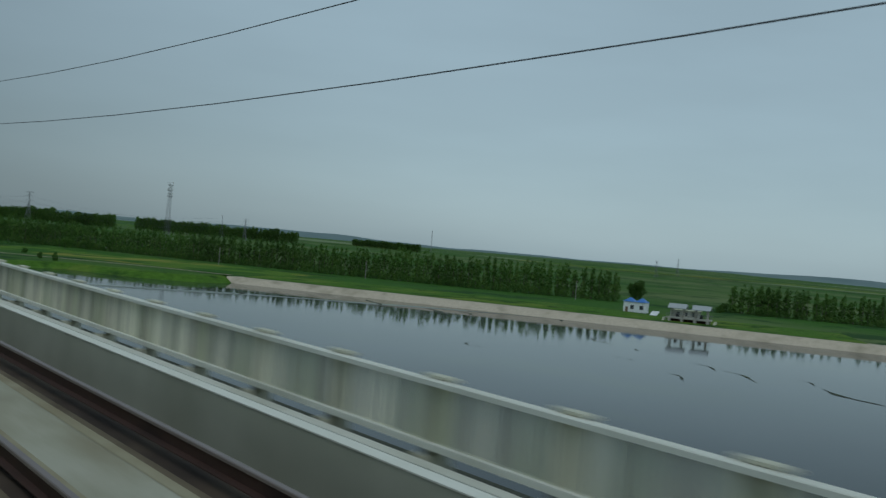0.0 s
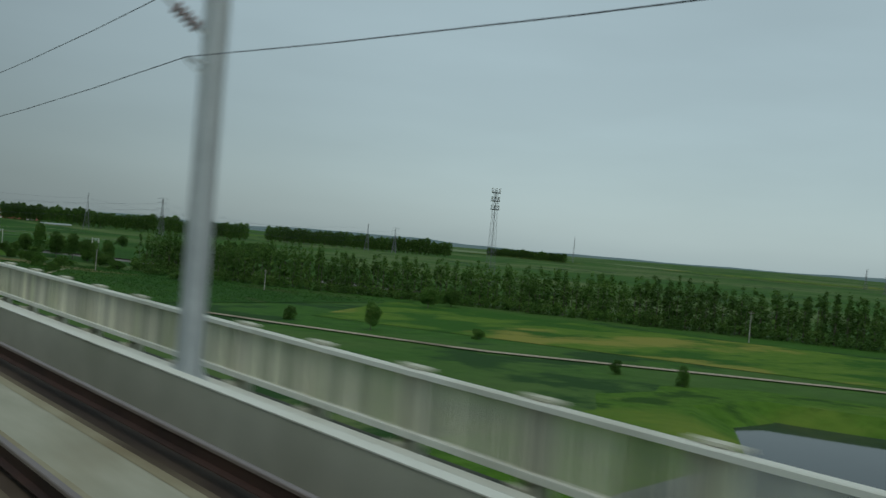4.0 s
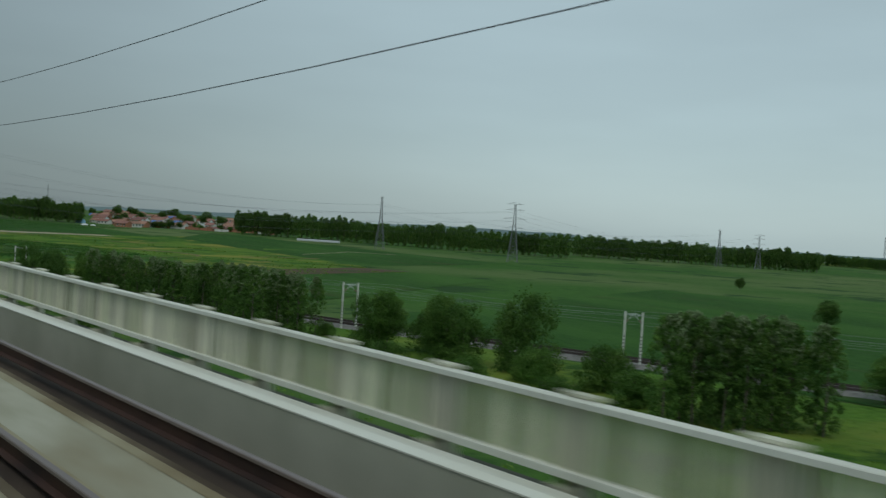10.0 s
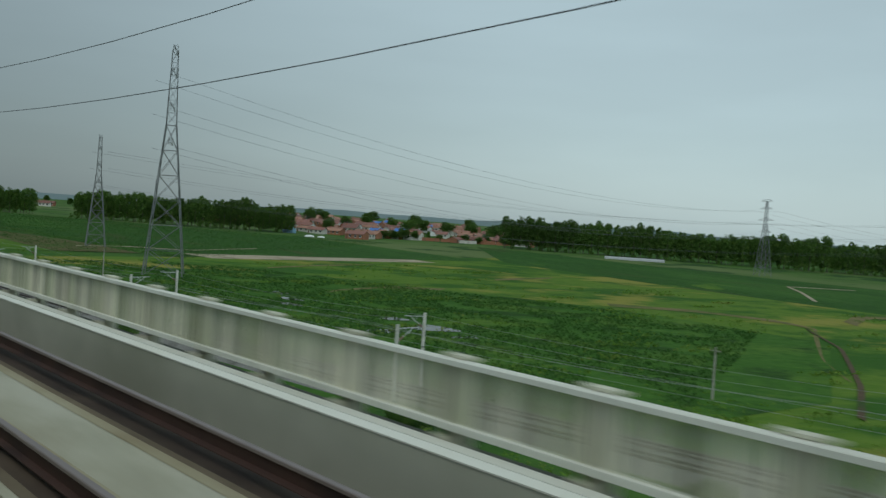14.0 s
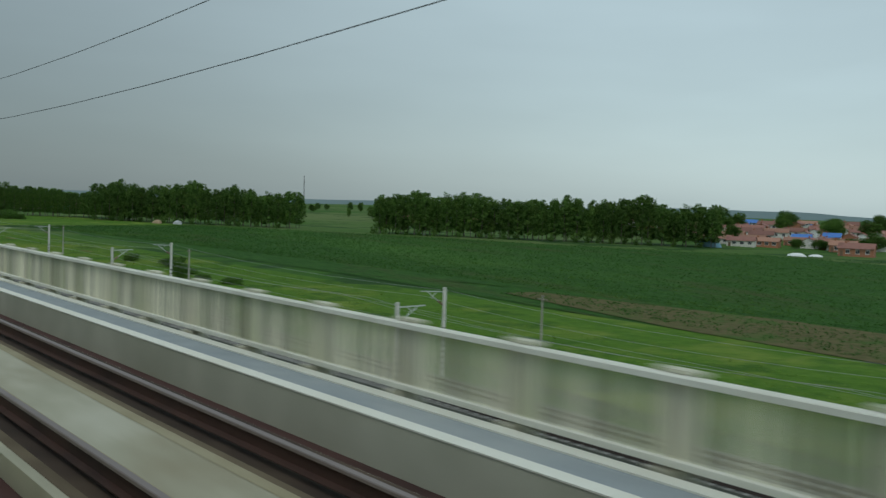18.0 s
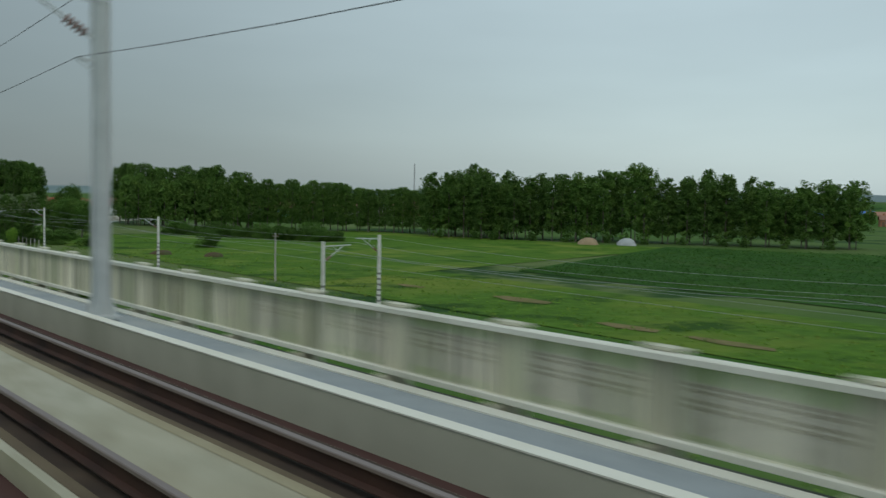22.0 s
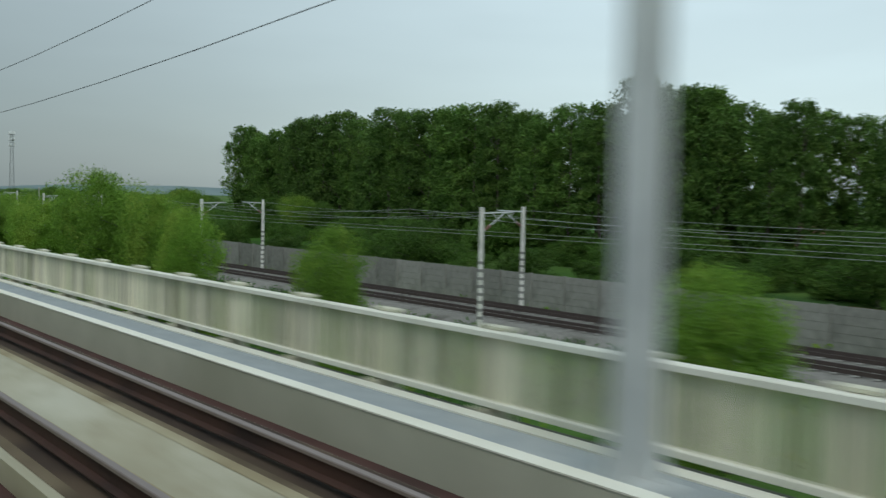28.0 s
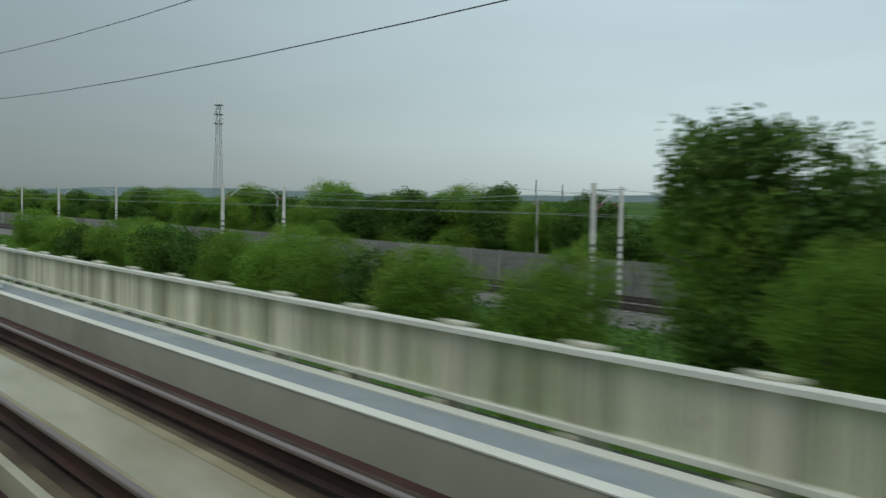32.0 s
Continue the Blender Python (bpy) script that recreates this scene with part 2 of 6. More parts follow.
# ---- materials ----
def mat(name, c1, c2, rough=0.85, scale=2.0, c3=None, scale3=0.2, bump=0.2, dist=0.02, metal=0.0, vary=0.0, island=0.0,
        stretch=(1, 1, 1), through_light=0.0, spec=0.3, cut3=(0.5, 0.68), c4=None, scale4=0.05, cut4=(0.54, 0.62)):
    m = bpy.data.materials.new(name)
    m.use_nodes = True
    n, l = m.node_tree.nodes, m.node_tree.links
    b = n["Principled BSDF"]
    b.inputs["Roughness"].default_value, b.inputs["Metallic"].default_value = rough, metal
    b.inputs["Specular IOR Level"].default_value = spec
    tc, mp = n.new("ShaderNodeTexCoord"), n.new("ShaderNodeMapping")
    mp.inputs["Scale"].default_value = stretch
    l.new(tc.outputs["Object"], mp.inputs[0])

    def noise_node(sc, detail):
        t = n.new("ShaderNodeTexNoise")
        t.inputs["Scale"].default_value, t.inputs["Detail"].default_value, t.inputs["Roughness"].default_value = sc, detail, 0.62
        l.new(mp.outputs[0], t.inputs["Vector"])
        return t.outputs["Fac"]

    def ramp(fac, lo, hi):
        r = n.new("ShaderNodeMapRange")
        r.inputs["From Min"].default_value, r.inputs["From Max"].default_value = lo, hi
        l.new(fac, r.inputs["Value"])
        return r.outputs[0]

    def mix(fac, a, c):
        x = n.new("ShaderNodeMix")
        x.data_type = "RGBA"
        l.new(fac, x.inputs["Factor"])
        for slot, val in ((6, a), (7, c)):
            if isinstance(val, tuple):
                x.inputs[slot].default_value = (*val, 1)
            else:
                l.new(val, x.inputs[slot])
        return x.outputs[2]
    fine = noise_node(scale, 6)
    col = mix(ramp(fine, 0.3, 0.7), c1, c2)
    if c3:
        col = mix(ramp(noise_node(scale3, 4), *cut3), col, c3)
    if c4:
        col = mix(ramp(noise_node(scale4, 7), *cut4), col, c4)
    for amount, node, out in ((vary, "ShaderNodeObjectInfo", "Random"), (island, "ShaderNodeNewGeometry", "Random Per Island")):
        if amount:
            o, h = n.new(node), n.new("ShaderNodeHueSaturation")
            r = n.new("ShaderNodeMapRange")
            r.inputs["To Min"].default_value, r.inputs["To Max"].default_value = 1 - amount, 1 + amount
            l.new(o.outputs[out], r.inputs["Value"])
            l.new(r.outputs[0], h.inputs["Value"])
            l.new(col, h.inputs["Color"])
            col = h.outputs[0]
    l.new(col, b.inputs["Base Color"])
    if bump:
        u = n.new("ShaderNodeBump")
        u.inputs["Strength"].default_value, u.inputs["Distance"].default_value = bump, dist
        l.new(fine, u.inputs["Height"])
        l.new(u.outputs[0], b.inputs["Normal"])
    if through_light:
        t, x = n.new("ShaderNodeBsdfTranslucent"), n.new("ShaderNodeMixShader")
        l.new(col, t.inputs["Color"])
        x.inputs[0].default_value = through_light
        l.new(b.outputs[0], x.inputs[1])
        l.new(t.outputs[0], x.inputs[2])
        l.new(x.outputs[0], n["Material Output"].inputs["Surface"])
    return m


M = {
    "concrete": mat("concrete", (0.50, 0.49, 0.36), (0.61, 0.60, 0.46), 0.85, 3.0, (0.42, 0.41, 0.29), 0.35, 0.15),
    "slab": mat("slab_concrete", (0.36, 0.345, 0.25), (0.50, 0.48, 0.36), 0.75, 1.6, (0.29, 0.25, 0.155), 0.5, 0.1, stretch=(1, 0.4, 1), cut3=(0.46, 0.72), c4=(0.50, 0.485, 0.385), scale4=0.8, cut4=(0.5, 0.74)),
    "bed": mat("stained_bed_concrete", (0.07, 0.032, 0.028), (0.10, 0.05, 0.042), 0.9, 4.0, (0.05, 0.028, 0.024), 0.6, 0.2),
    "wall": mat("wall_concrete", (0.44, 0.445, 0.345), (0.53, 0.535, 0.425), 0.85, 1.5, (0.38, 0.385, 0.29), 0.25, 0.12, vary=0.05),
    "coping": mat("skylit_coping", (0.72, 0.71, 0.60), (0.82, 0.81, 0.71), 0.8, 4.0, (0.72, 0.70, 0.58), 0.5, 0.1),
    "walk": mat("cable_cover", (0.29, 0.325, 0.335), (0.37, 0.405, 0.415), 0.7, 2.5, (0.43, 0.45, 0.43), 0.4, 0.1, vary=0.12),
    "cap": mat("parapet_cap", (0.68, 0.67, 0.57), (0.78, 0.77, 0.67), 0.75, 3.0, (0.6, 0.59, 0.49), 0.5, 0.08),
    "panel": mat("parapet_slat", (0.51, 0.495, 0.37), (0.78, 0.745, 0.585), 0.85, 2.2, (0.40, 0.41, 0.28), 0.9, 0.1, stretch=(1, 1, 0.12), vary=0.08, island=0.45, cut3=(0.46, 0.6)),
    "post": mat("parapet_post", (0.56, 0.545, 0.42), (0.66, 0.645, 0.51), 0.85, 3.0, (0.46, 0.45, 0.34), 0.6, 0.1, vary=0.1),
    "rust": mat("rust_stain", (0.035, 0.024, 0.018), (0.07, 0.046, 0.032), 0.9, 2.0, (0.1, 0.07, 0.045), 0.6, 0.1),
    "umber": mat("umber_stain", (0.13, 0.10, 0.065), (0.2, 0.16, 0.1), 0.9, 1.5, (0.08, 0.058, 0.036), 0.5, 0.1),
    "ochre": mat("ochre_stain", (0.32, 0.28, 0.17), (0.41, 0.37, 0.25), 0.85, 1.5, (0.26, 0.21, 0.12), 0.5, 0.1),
    "rail": mat("rusted_rail", (0.05, 0.026, 0.02), (0.085, 0.042, 0.03), 0.75, 9.0, (0.03, 0.018, 0.016), 1.0, 0.1, metal=0.1),
    "railtop": mat("worn_rail_head", (0.20, 0.16, 0.145), (0.27, 0.22, 0.20), 0.5, 6.0, metal=0.3, bump=0.02),
    "oldrail": mat("old_line_rail", (0.04, 0.03, 0.027), (0.075, 0.055, 0.048), 0.6, 5.0, metal=0.1, bump=0.05),
    "steel": mat("galvanised_steel", (0.50, 0.53, 0.52), (0.60, 0.63, 0.62), 0.6, 1.4, (0.42, 0.45, 0.45), 0.5, 0.05, metal=0.1),
    "lattice": mat("lattice_steel", (0.17, 0.18, 0.185), (0.25, 0.26, 0.265), 0.6, 1.0, metal=0.3, bump=0.05),
    "wire": mat("wire_metal", (0.10, 0.11, 0.12), (0.16, 0.17, 0.18), 0.5, 2.0, metal=0.4, bump=0),
    "oldwire": mat("old_line_wire", (0.30, 0.32, 0.31), (0.40, 0.42, 0.40), 0.5, 2.0, metal=0.3, bump=0),
    "insulator": mat("insulator_ceramic", (0.16, 0.08, 0.06), (0.22, 0.11, 0.08), 0.3, 3.0, bump=0.02, spec=0.5),
    "polewhite": mat("concrete_pole", (0.58, 0.57, 0.52), (0.70, 0.69, 0.64), 0.8, 2.0, (0.46, 0.45, 0.4), 0.6, 0.1, vary=0.08),
    "band": mat("dark_band", (0.17, 0.17, 0.16), (0.26, 0.26, 0.24), 0.7, 3.0, bump=0.05),
    "polegrey": mat("weathered_pole", (0.32, 0.31, 0.27), (0.42, 0.40, 0.35), 0.85, 2.0, (0.25, 0.24, 0.2), 0.5, 0.15, vary=0.15),
    "plate": mat("white_plate", (0.78, 0.79, 0.78), (0.84, 0.85, 0.84), 0.5, 3.0, bump=0.02),
    "black": mat("black_iron", (0.03, 0.03, 0.03), (0.06, 0.06, 0.06), 0.7, 4.0, bump=0.1),
    "noise": mat("barrier_concrete", (0.20, 0.197, 0.175), (0.28, 0.275, 0.245), 0.9, 2.2, (0.15, 0.15, 0.13), 0.4, 0.2, vary=0.2),
    "ballast": mat("ballast_stone", (0.15, 0.145, 0.13), (0.27, 0.26, 0.235), 0.95, 6.0, (0.11, 0.105, 0.09), 0.3, 0.6, 0.05),
    "sleeper": mat("sleeper_concrete", (0.34, 0.33, 0.30), (0.44, 0.43, 0.39), 0.9, 3.0, bump=0.15, vary=0.1),
    "grass": mat("meadow", (0.05, 0.12, 0.014), (0.10, 0.2, 0.025), 0.95, 0.5, (0.16, 0.215, 0.035), 0.035, 0.9, 0.25, spec=0.06, c4=(0.035, 0.085, 0.014), scale4=0.09),
    "weeds": mat("yellow_weeds", (0.075, 0.16, 0.018), (0.13, 0.21, 0.03), 0.95, 0.35, (0.04, 0.115, 0.016), 0.045, 0.9, 0.3, stretch=(0.8, 1, 1), spec=0.06, cut3=(0.46, 0.56), c4=(0.24, 0.235, 0.05), scale4=0.028, cut4=(0.53, 0.6)),
    "marsh": mat("marsh_grass", (0.034, 0.105, 0.014), (0.068, 0.165, 0.024), 0.95, 0.4, (0.10, 0.185, 0.03), 0.05, 1.0, 0.3, spec=0.06, c4=(0.028, 0.075, 0.014), scale4=0.08),
    "lush": mat("lush_grass", (0.055, 0.135, 0.015), (0.105, 0.20, 0.026), 0.95, 0.6, (0.18, 0.24, 0.045), 0.06, 0.9, 0.3, spec=0.06, c4=(0.05, 0.12, 0.016), scale4=0.1),
    "hazefield": mat("hazed_field", (0.15, 0.21, 0.10), (0.20, 0.26, 0.13), 0.95, 0.05, (0.23, 0.27, 0.16), 0.01, 0.4, 0.3, spec=0.05),
    "drysoil": mat("dry_weedy_soil", (0.085, 0.085, 0.035), (0.15, 0.13, 0.06), 0.95, 0.6, (0.06, 0.12, 0.025), 0.12, 0.8, 0.2, spec=0.06),
    "brownweed": mat("dry_weeds", (0.15, 0.13, 0.055), (0.23, 0.19, 0.09), 0.95, 0.6, (0.08, 0.13, 0.03), 0.08, 0.8, 0.2, spec=0.06),
    "crop": mat("crop_rows", (0.018, 0.062, 0.011), (0.05, 0.13, 0.024), 0.95, 0.9, (0.058, 0.14, 0.026), 0.02, 1.0, 0.3, stretch=(1, 0.22, 1), spec=0.06, c4=(0.065, 0.082, 0.028), scale4=0.06, cut4=(0.56, 0.72)),
    "soil": mat("bare_soil", (0.085, 0.062, 0.038), (0.13, 0.095, 0.06), 0.95, 0.8, (0.05, 0.085, 0.025), 0.06, 0.7, 0.15, spec=0.08),
    "dirt": mat("dirt_track", (0.36, 0.30, 0.21), (0.48, 0.41, 0.30), 0.95, 0.9, (0.25, 0.21, 0.14), 0.1, 0.5, 0.08, spec=0.08),
    "stonebank": mat("bank_paving", (0.50, 0.42, 0.31), (0.62, 0.53, 0.41), 0.9, 1.2, (0.38, 0.32, 0.23), 0.15, 0.3, 0.05),
    "bankwall": mat("retaining_wall", (0.50, 0.47, 0.40), (0.62, 0.59, 0.51), 0.9, 1.5, (0.36, 0.34, 0.26), 0.4, 0.3, vary=0.1),
    "brick": mat("brick_wall", (0.32, 0.13, 0.075), (0.42, 0.19, 0.11), 0.9, 2.0, (0.26, 0.15, 0.1), 0.5, 0.3, vary=0.12),
    "render": mat("rendered_wall", (0.55, 0.53, 0.48), (0.68, 0.66, 0.61), 0.9, 1.0, (0.44, 0.42, 0.37), 0.4, 0.1, vary=0.12),
    "white": mat("white_wall", (0.74, 0.75, 0.75), (0.82, 0.83, 0.82), 0.8, 1.0, (0.66, 0.66, 0.64), 0.4, 0.05),
    "teal": mat("teal_wall", (0.12, 0.45, 0.42), (0.16, 0.52, 0.48), 0.8, 1.0, bump=0.05),
    "roofred": mat("red_tile_roof", (0.23, 0.11, 0.088), (0.30, 0.15, 0.12), 0.85, 2.5, (0.2, 0.1, 0.08), 0.3, 0.4, 0.04, vary=0.2),
    "rooforange": mat("orange_tile_roof", (0.30, 0.155, 0.105), (0.38, 0.21, 0.15), 0.85, 2.5, (0.28, 0.15, 0.1), 0.3, 0.4, 0.04, vary=0.2),
    "roofbright": mat("bright_red_roof", (0.42, 0.07, 0.06), (0.5, 0.1, 0.08), 0.6, 1.0, bump=0.05),
    "roofblue": mat("blue_sheet_roof", (0.05, 0.16, 0.46), (0.08, 0.22, 0.55), 0.5, 1.0, bump=0.05),
    "pane": mat("dark_window_pane", (0.03, 0.035, 0.04), (0.05, 0.055, 0.06), 0.12, 1.0, bump=0, spec=0.6),
    "frame": mat("window_frame", (0.6, 0.6, 0.58), (0.7, 0.7, 0.68), 0.6, 3.0, bump=0.02),
    "wood": mat("door_wood", (0.14, 0.09, 0.06), (0.2, 0.13, 0.08), 0.7, 4.0, bump=0.2, stretch=(3, 3, 0.4)),
    "bark": mat("bark", (0.10, 0.085, 0.065), (0.17, 0.15, 0.12), 0.95, 4.0, bump=0.5, stretch=(2, 2, 0.5)),
    "poplar": mat("poplar_leaves", (0.055, 0.125, 0.022), (0.105, 0.205, 0.036), 0.7, 0.4, (0.14, 0.24, 0.044), 0.25, 0, vary=0.2, island=0.35, through_light=0.32),
    "willow": mat("willow_leaves", (0.125, 0.25, 0.03), (0.19, 0.35, 0.045), 0.7, 0.5, (0.28, 0.38, 0.06), 0.3, 0, vary=0.15, island=0.3, through_light=0.4),
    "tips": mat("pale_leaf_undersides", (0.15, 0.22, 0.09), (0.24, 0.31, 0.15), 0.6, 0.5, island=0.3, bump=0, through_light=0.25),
    "weedleaf": mat("weed_leaves", (0.10, 0.21, 0.024), (0.16, 0.28, 0.036), 0.8, 0.5, (0.23, 0.28, 0.06), 0.2, 0, island=0.25, through_light=0.3),
    "cropleaf": mat("crop_leaves", (0.032, 0.10, 0.016), (0.06, 0.155, 0.026), 0.8, 0.5, (0.085, 0.17, 0.03), 0.05, 0, island=0.3, through_light=0.3),
    # colour of the shade in the gap under the parapet
    "ledge": mat("gap_shade", (0.05, 0.055, 0.04), (0.085, 0.09, 0.065), 0.95, 3.0, (0.035, 0.045, 0.025), 0.5, 0.2),
    "leaf": mat("broad_leaves", (0.055, 0.13, 0.019), (0.10, 0.20, 0.033), 0.7, 0.5, (0.14, 0.235, 0.046), 0.3, 0, vary=0.2, island=0.35, through_light=0.35),
    "hill": mat("hazed_far_land", (0.16, 0.22, 0.22), (0.19, 0.25, 0.25), 1.0, 0.004, (0.22, 0.28, 0.27), 0.001, 0, spec=0.0),
    "shell": mat("white_coachwork", (0.72, 0.73, 0.74), (0.78, 0.79, 0.79), 0.35, 0.5, bump=0, spec=0.5),
    "tarp": mat("blue_tarp", (0.16, 0.32, 0.42), (0.24, 0.42, 0.52), 0.6, 1.5, bump=0.3),
    "scum": mat("green_scum", (0.055, 0.072, 0.04), (0.085, 0.105, 0.05), 0.3, 0.4, (0.12, 0.14, 0.06), 0.12, 0.1, 0.03, stretch=(0.4, 1, 1), spec=0.3),
    "weedmat": mat("floating_weed", (0.02, 0.028, 0.014), (0.05, 0.06, 0.03), 0.8, 1.0, (0.1, 0.12, 0.05), 0.3, 0.3),
    "dull": mat("grey_sheeting", (0.36, 0.38, 0.38), (0.46, 0.48, 0.48), 0.7, 1.5, bump=0.3),
    "straw": mat("straw_heap", (0.30, 0.22, 0.13), (0.4, 0.3, 0.19), 0.95, 3.0, bump=0.5),
}


def water_material():
    m = mat("river_water", (0.026, 0.034, 0.036), (0.034, 0.045, 0.045), 0.05, 0.05, (0.06, 0.08, 0.03), 0.02, 0.03, 0.03, spec=0.5, cut3=(0.57, 0.72), stretch=(1, 0.5, 1))
    m.node_tree.nodes["Principled BSDF"].inputs["IOR"].default_value = 1.12
    return m


M["water"] = water_material()
M["pool"] = mat("puddle_water", (0.05, 0.05, 0.035), (0.07, 0.065, 0.045), 0.08, 0.2, (0.09, 0.075, 0.045), 0.1, 0.1, 0.05, spec=0.5)
M["pool"].node_tree.nodes["Principled BSDF"].inputs["IOR"].default_value = 1.1

# ---- the viaduct ----
S0, S1 = -140.0, 2320.0


def cant(s):
    """1 on the curve, where the outer rail and wall stand higher, 0 on the straight."""
    x = min(max((1330 - s) / 430.0, 0), 1)
    return x * x * (3 - 2 * x)


RIM = 7.28
solid("deck", sweep(lambda s: [(-4.9, -2.62), (5.5, -2.62), (5.5, -2.66), (RIM, -2.66), (RIM, -3.0), (4.2, -3.4), (3.2, -5.8), (-1.2, -5.8), (-2.2, -3.4), (-4.9, -3.0)], S0, S1),
      M["concrete"], "long grey concrete viaduct deck under the tracks", "viaduct")
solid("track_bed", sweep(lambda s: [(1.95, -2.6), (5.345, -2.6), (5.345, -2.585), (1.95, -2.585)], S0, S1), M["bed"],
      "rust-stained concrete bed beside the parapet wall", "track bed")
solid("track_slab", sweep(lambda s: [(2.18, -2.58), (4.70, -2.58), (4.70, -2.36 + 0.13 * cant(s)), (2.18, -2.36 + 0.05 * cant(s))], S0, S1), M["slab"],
      "pale concrete track slab with yellowish stains", "track slab")


STAINS = {"rust": "dark rust stain on the slab below the rail", "umber": "brown stain beside the rail on the slab", "ochre": "pale yellowish stain beside the rail on the slab"}
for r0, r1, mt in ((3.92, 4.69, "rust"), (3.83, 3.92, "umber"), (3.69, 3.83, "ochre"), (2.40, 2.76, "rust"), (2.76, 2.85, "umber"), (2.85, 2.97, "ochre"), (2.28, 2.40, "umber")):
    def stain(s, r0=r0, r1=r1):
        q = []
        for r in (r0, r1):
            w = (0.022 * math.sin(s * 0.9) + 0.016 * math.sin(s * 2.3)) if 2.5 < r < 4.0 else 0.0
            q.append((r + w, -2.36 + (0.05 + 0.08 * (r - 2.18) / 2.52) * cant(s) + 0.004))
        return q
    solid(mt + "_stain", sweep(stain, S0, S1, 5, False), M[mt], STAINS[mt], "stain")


def rail_outline(r, z):
    return lambda s: [(r + dx, z(s) + dz) for dx, dz in ((-0.075, -0.176), (0.075, -0.176), (0.075, -0.165), (0.012, -0.145), (0.010, -0.05), (0.036, -0.035),
                                                      (0.036, -0.004), (0.028, 0), (-0.028, 0), (-0.036, -0.004), (-0.036, -0.035), (-0.010, -0.05), (-0.012, -0.145), (-0.075, -0.165))]


for r, z in ((4.10, lambda s: -2.117 + 0.163 * cant(s)), (2.60, lambda s: -2.117 + 0.058 * cant(s))):
    line = tagged(new("rail"), "long rusted steel rail on the concrete slab", "rail", "rails of the near track")
    line.scale = (U, U, U)
    part("rail_body", sweep(rail_outline(r, z), S0, S1), M["rail"], line, "dark rusted rail")
    part("rail_head", sweep(lambda s: [(r - 0.039, z(s) - 0.03), (r + 0.03, z(s) + 0.001), (r + 0.03, z(s) + 0.004), (r - 0.03, z(s) + 0.004), (r - 0.039, z(s) - 0.004)], S0, S1), M["railtop"], line, "bright worn running surface")

wall = tagged(new("parapet_wall"), "low grey concrete wall beside the track, top coloured lighter as if skylit", "wall", kind="structure")
wall.scale = (U, U, U)
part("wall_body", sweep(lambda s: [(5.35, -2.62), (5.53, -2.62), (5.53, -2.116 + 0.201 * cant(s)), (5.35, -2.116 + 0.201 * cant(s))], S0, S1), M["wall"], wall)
# wall top coloured lighter than its face, as overcast light would make it
part("coping", sweep(lambda s: [(5.342, -2.12 + 0.201 * cant(s)), (5.535, -2.12 + 0.201 * cant(s)), (5.535, -2.104 + 0.201 * cant(s)), (5.342, -2.104 + 0.201 * cant(s))], S0, S1), M["coping"], wall, "wall top, coloured lighter as lit by the sky")
solid("walkway", sweep(lambda s: [(5.53, -2.60), (7.06, -2.60), (7.06, -2.46), (5.53, -2.46)], S0, S1), M["walk"], "blue-grey cable trough covers behind the wall", "walkway")
solid("kerb", sweep(lambda s: [(7.06, -2.65), (RIM, -2.65), (RIM, -2.44), (7.06, -2.44)], S0, S1), M["cap"], "pale concrete kerb at the deck's edge", "kerb")

# strip added below the foot rail; its near-black colour stands for shade there
solid("deck_ledge", sweep(lambda s: [(RIM + 0.005, -2.72), (8.08, -2.72), (8.08, -2.67), (RIM + 0.005, -2.67)], S0, S1), M["ledge"], "added dark strip outside the kerb, coloured as shade in the gap", "ledge")

# open parapet: posts, cap, foot rail and panels of thin slats
BAY = 2.34
parapet = tagged(new("parapet"), "pale concrete parapet of slatted panels between short posts", "parapet", kind="structure")
parapet.scale = (U, U, U)
part("cap", sweep(lambda s: [(7.42, -1.607), (7.60, -1.607), (7.60, -1.549), (7.585, -1.539), (7.435, -1.539), (7.42, -1.549)], S0, S1), M["cap"], parapet, "pale cap rail")
part("foot_rail", sweep(lambda s: [(7.42, -2.405 + 0.05 * cant(s)), (7.57, -2.405 + 0.05 * cant(s)), (7.57, -2.343 + 0.065 * cant(s)), (7.56, -2.335 + 0.065 * cant(s)), (7.43, -2.335 + 0.065 * cant(s)), (7.42, -2.343 + 0.065 * cant(s))], S0, S1), M["cap"], parapet, "pale foot rail")
bay_geo = Geo()
SLATS = 23
for i in range(SLATS):
    y = -BAY / 2 + BAY * (i + 0.5) / SLATS
    bay_geo.box(7.485, 7.505, y - 0.023, y + 0.023, -2.36, -1.6)
bay_mesh = mesh("panel", bay_geo, M["panel"])
post_mesh = mesh("post", Geo().box(7.56, 7.68, -0.2, 0.2, -2.75, -1.53).box(7.54, 7.70, -0.24, 0.24, -1.53, -1.495).box(7.30, 7.56, -0.06, 0.06, -2.7, -2.42), M["post"])

# ---- the train that carries the camera: white carriages close the place behind it ----
def carriage():
    m = thing("train_carriage", "white railway carriage with a dark window band on the viaduct", "train", "carriages of the train")
    body = [(-3.2, -1.75), (-3.2, 1.2), (-2.7, 1.75), (-1.0, 1.75), (-0.5, 1.2), (-0.45, -1.0), (-0.6, -1.75)]
    part("body", Geo().prism([(x, z) for x, z in body], -12.4, 12.4), M["shell"], m)
    part("window_band", Geo().box(-0.49, -0.44, -11.6, 11.6, -0.35, 0.5), M["pane"], m, "dark window band")
    for y in (-9, 9):
        part("bogie", Geo().box(-2.9, -0.75, y - 1.6, y + 1.6, -2.5, -1.75), M["black"], m, "dark bogie")
    return m


car = put(carriage(), spot(-40, 0, level(-40)))
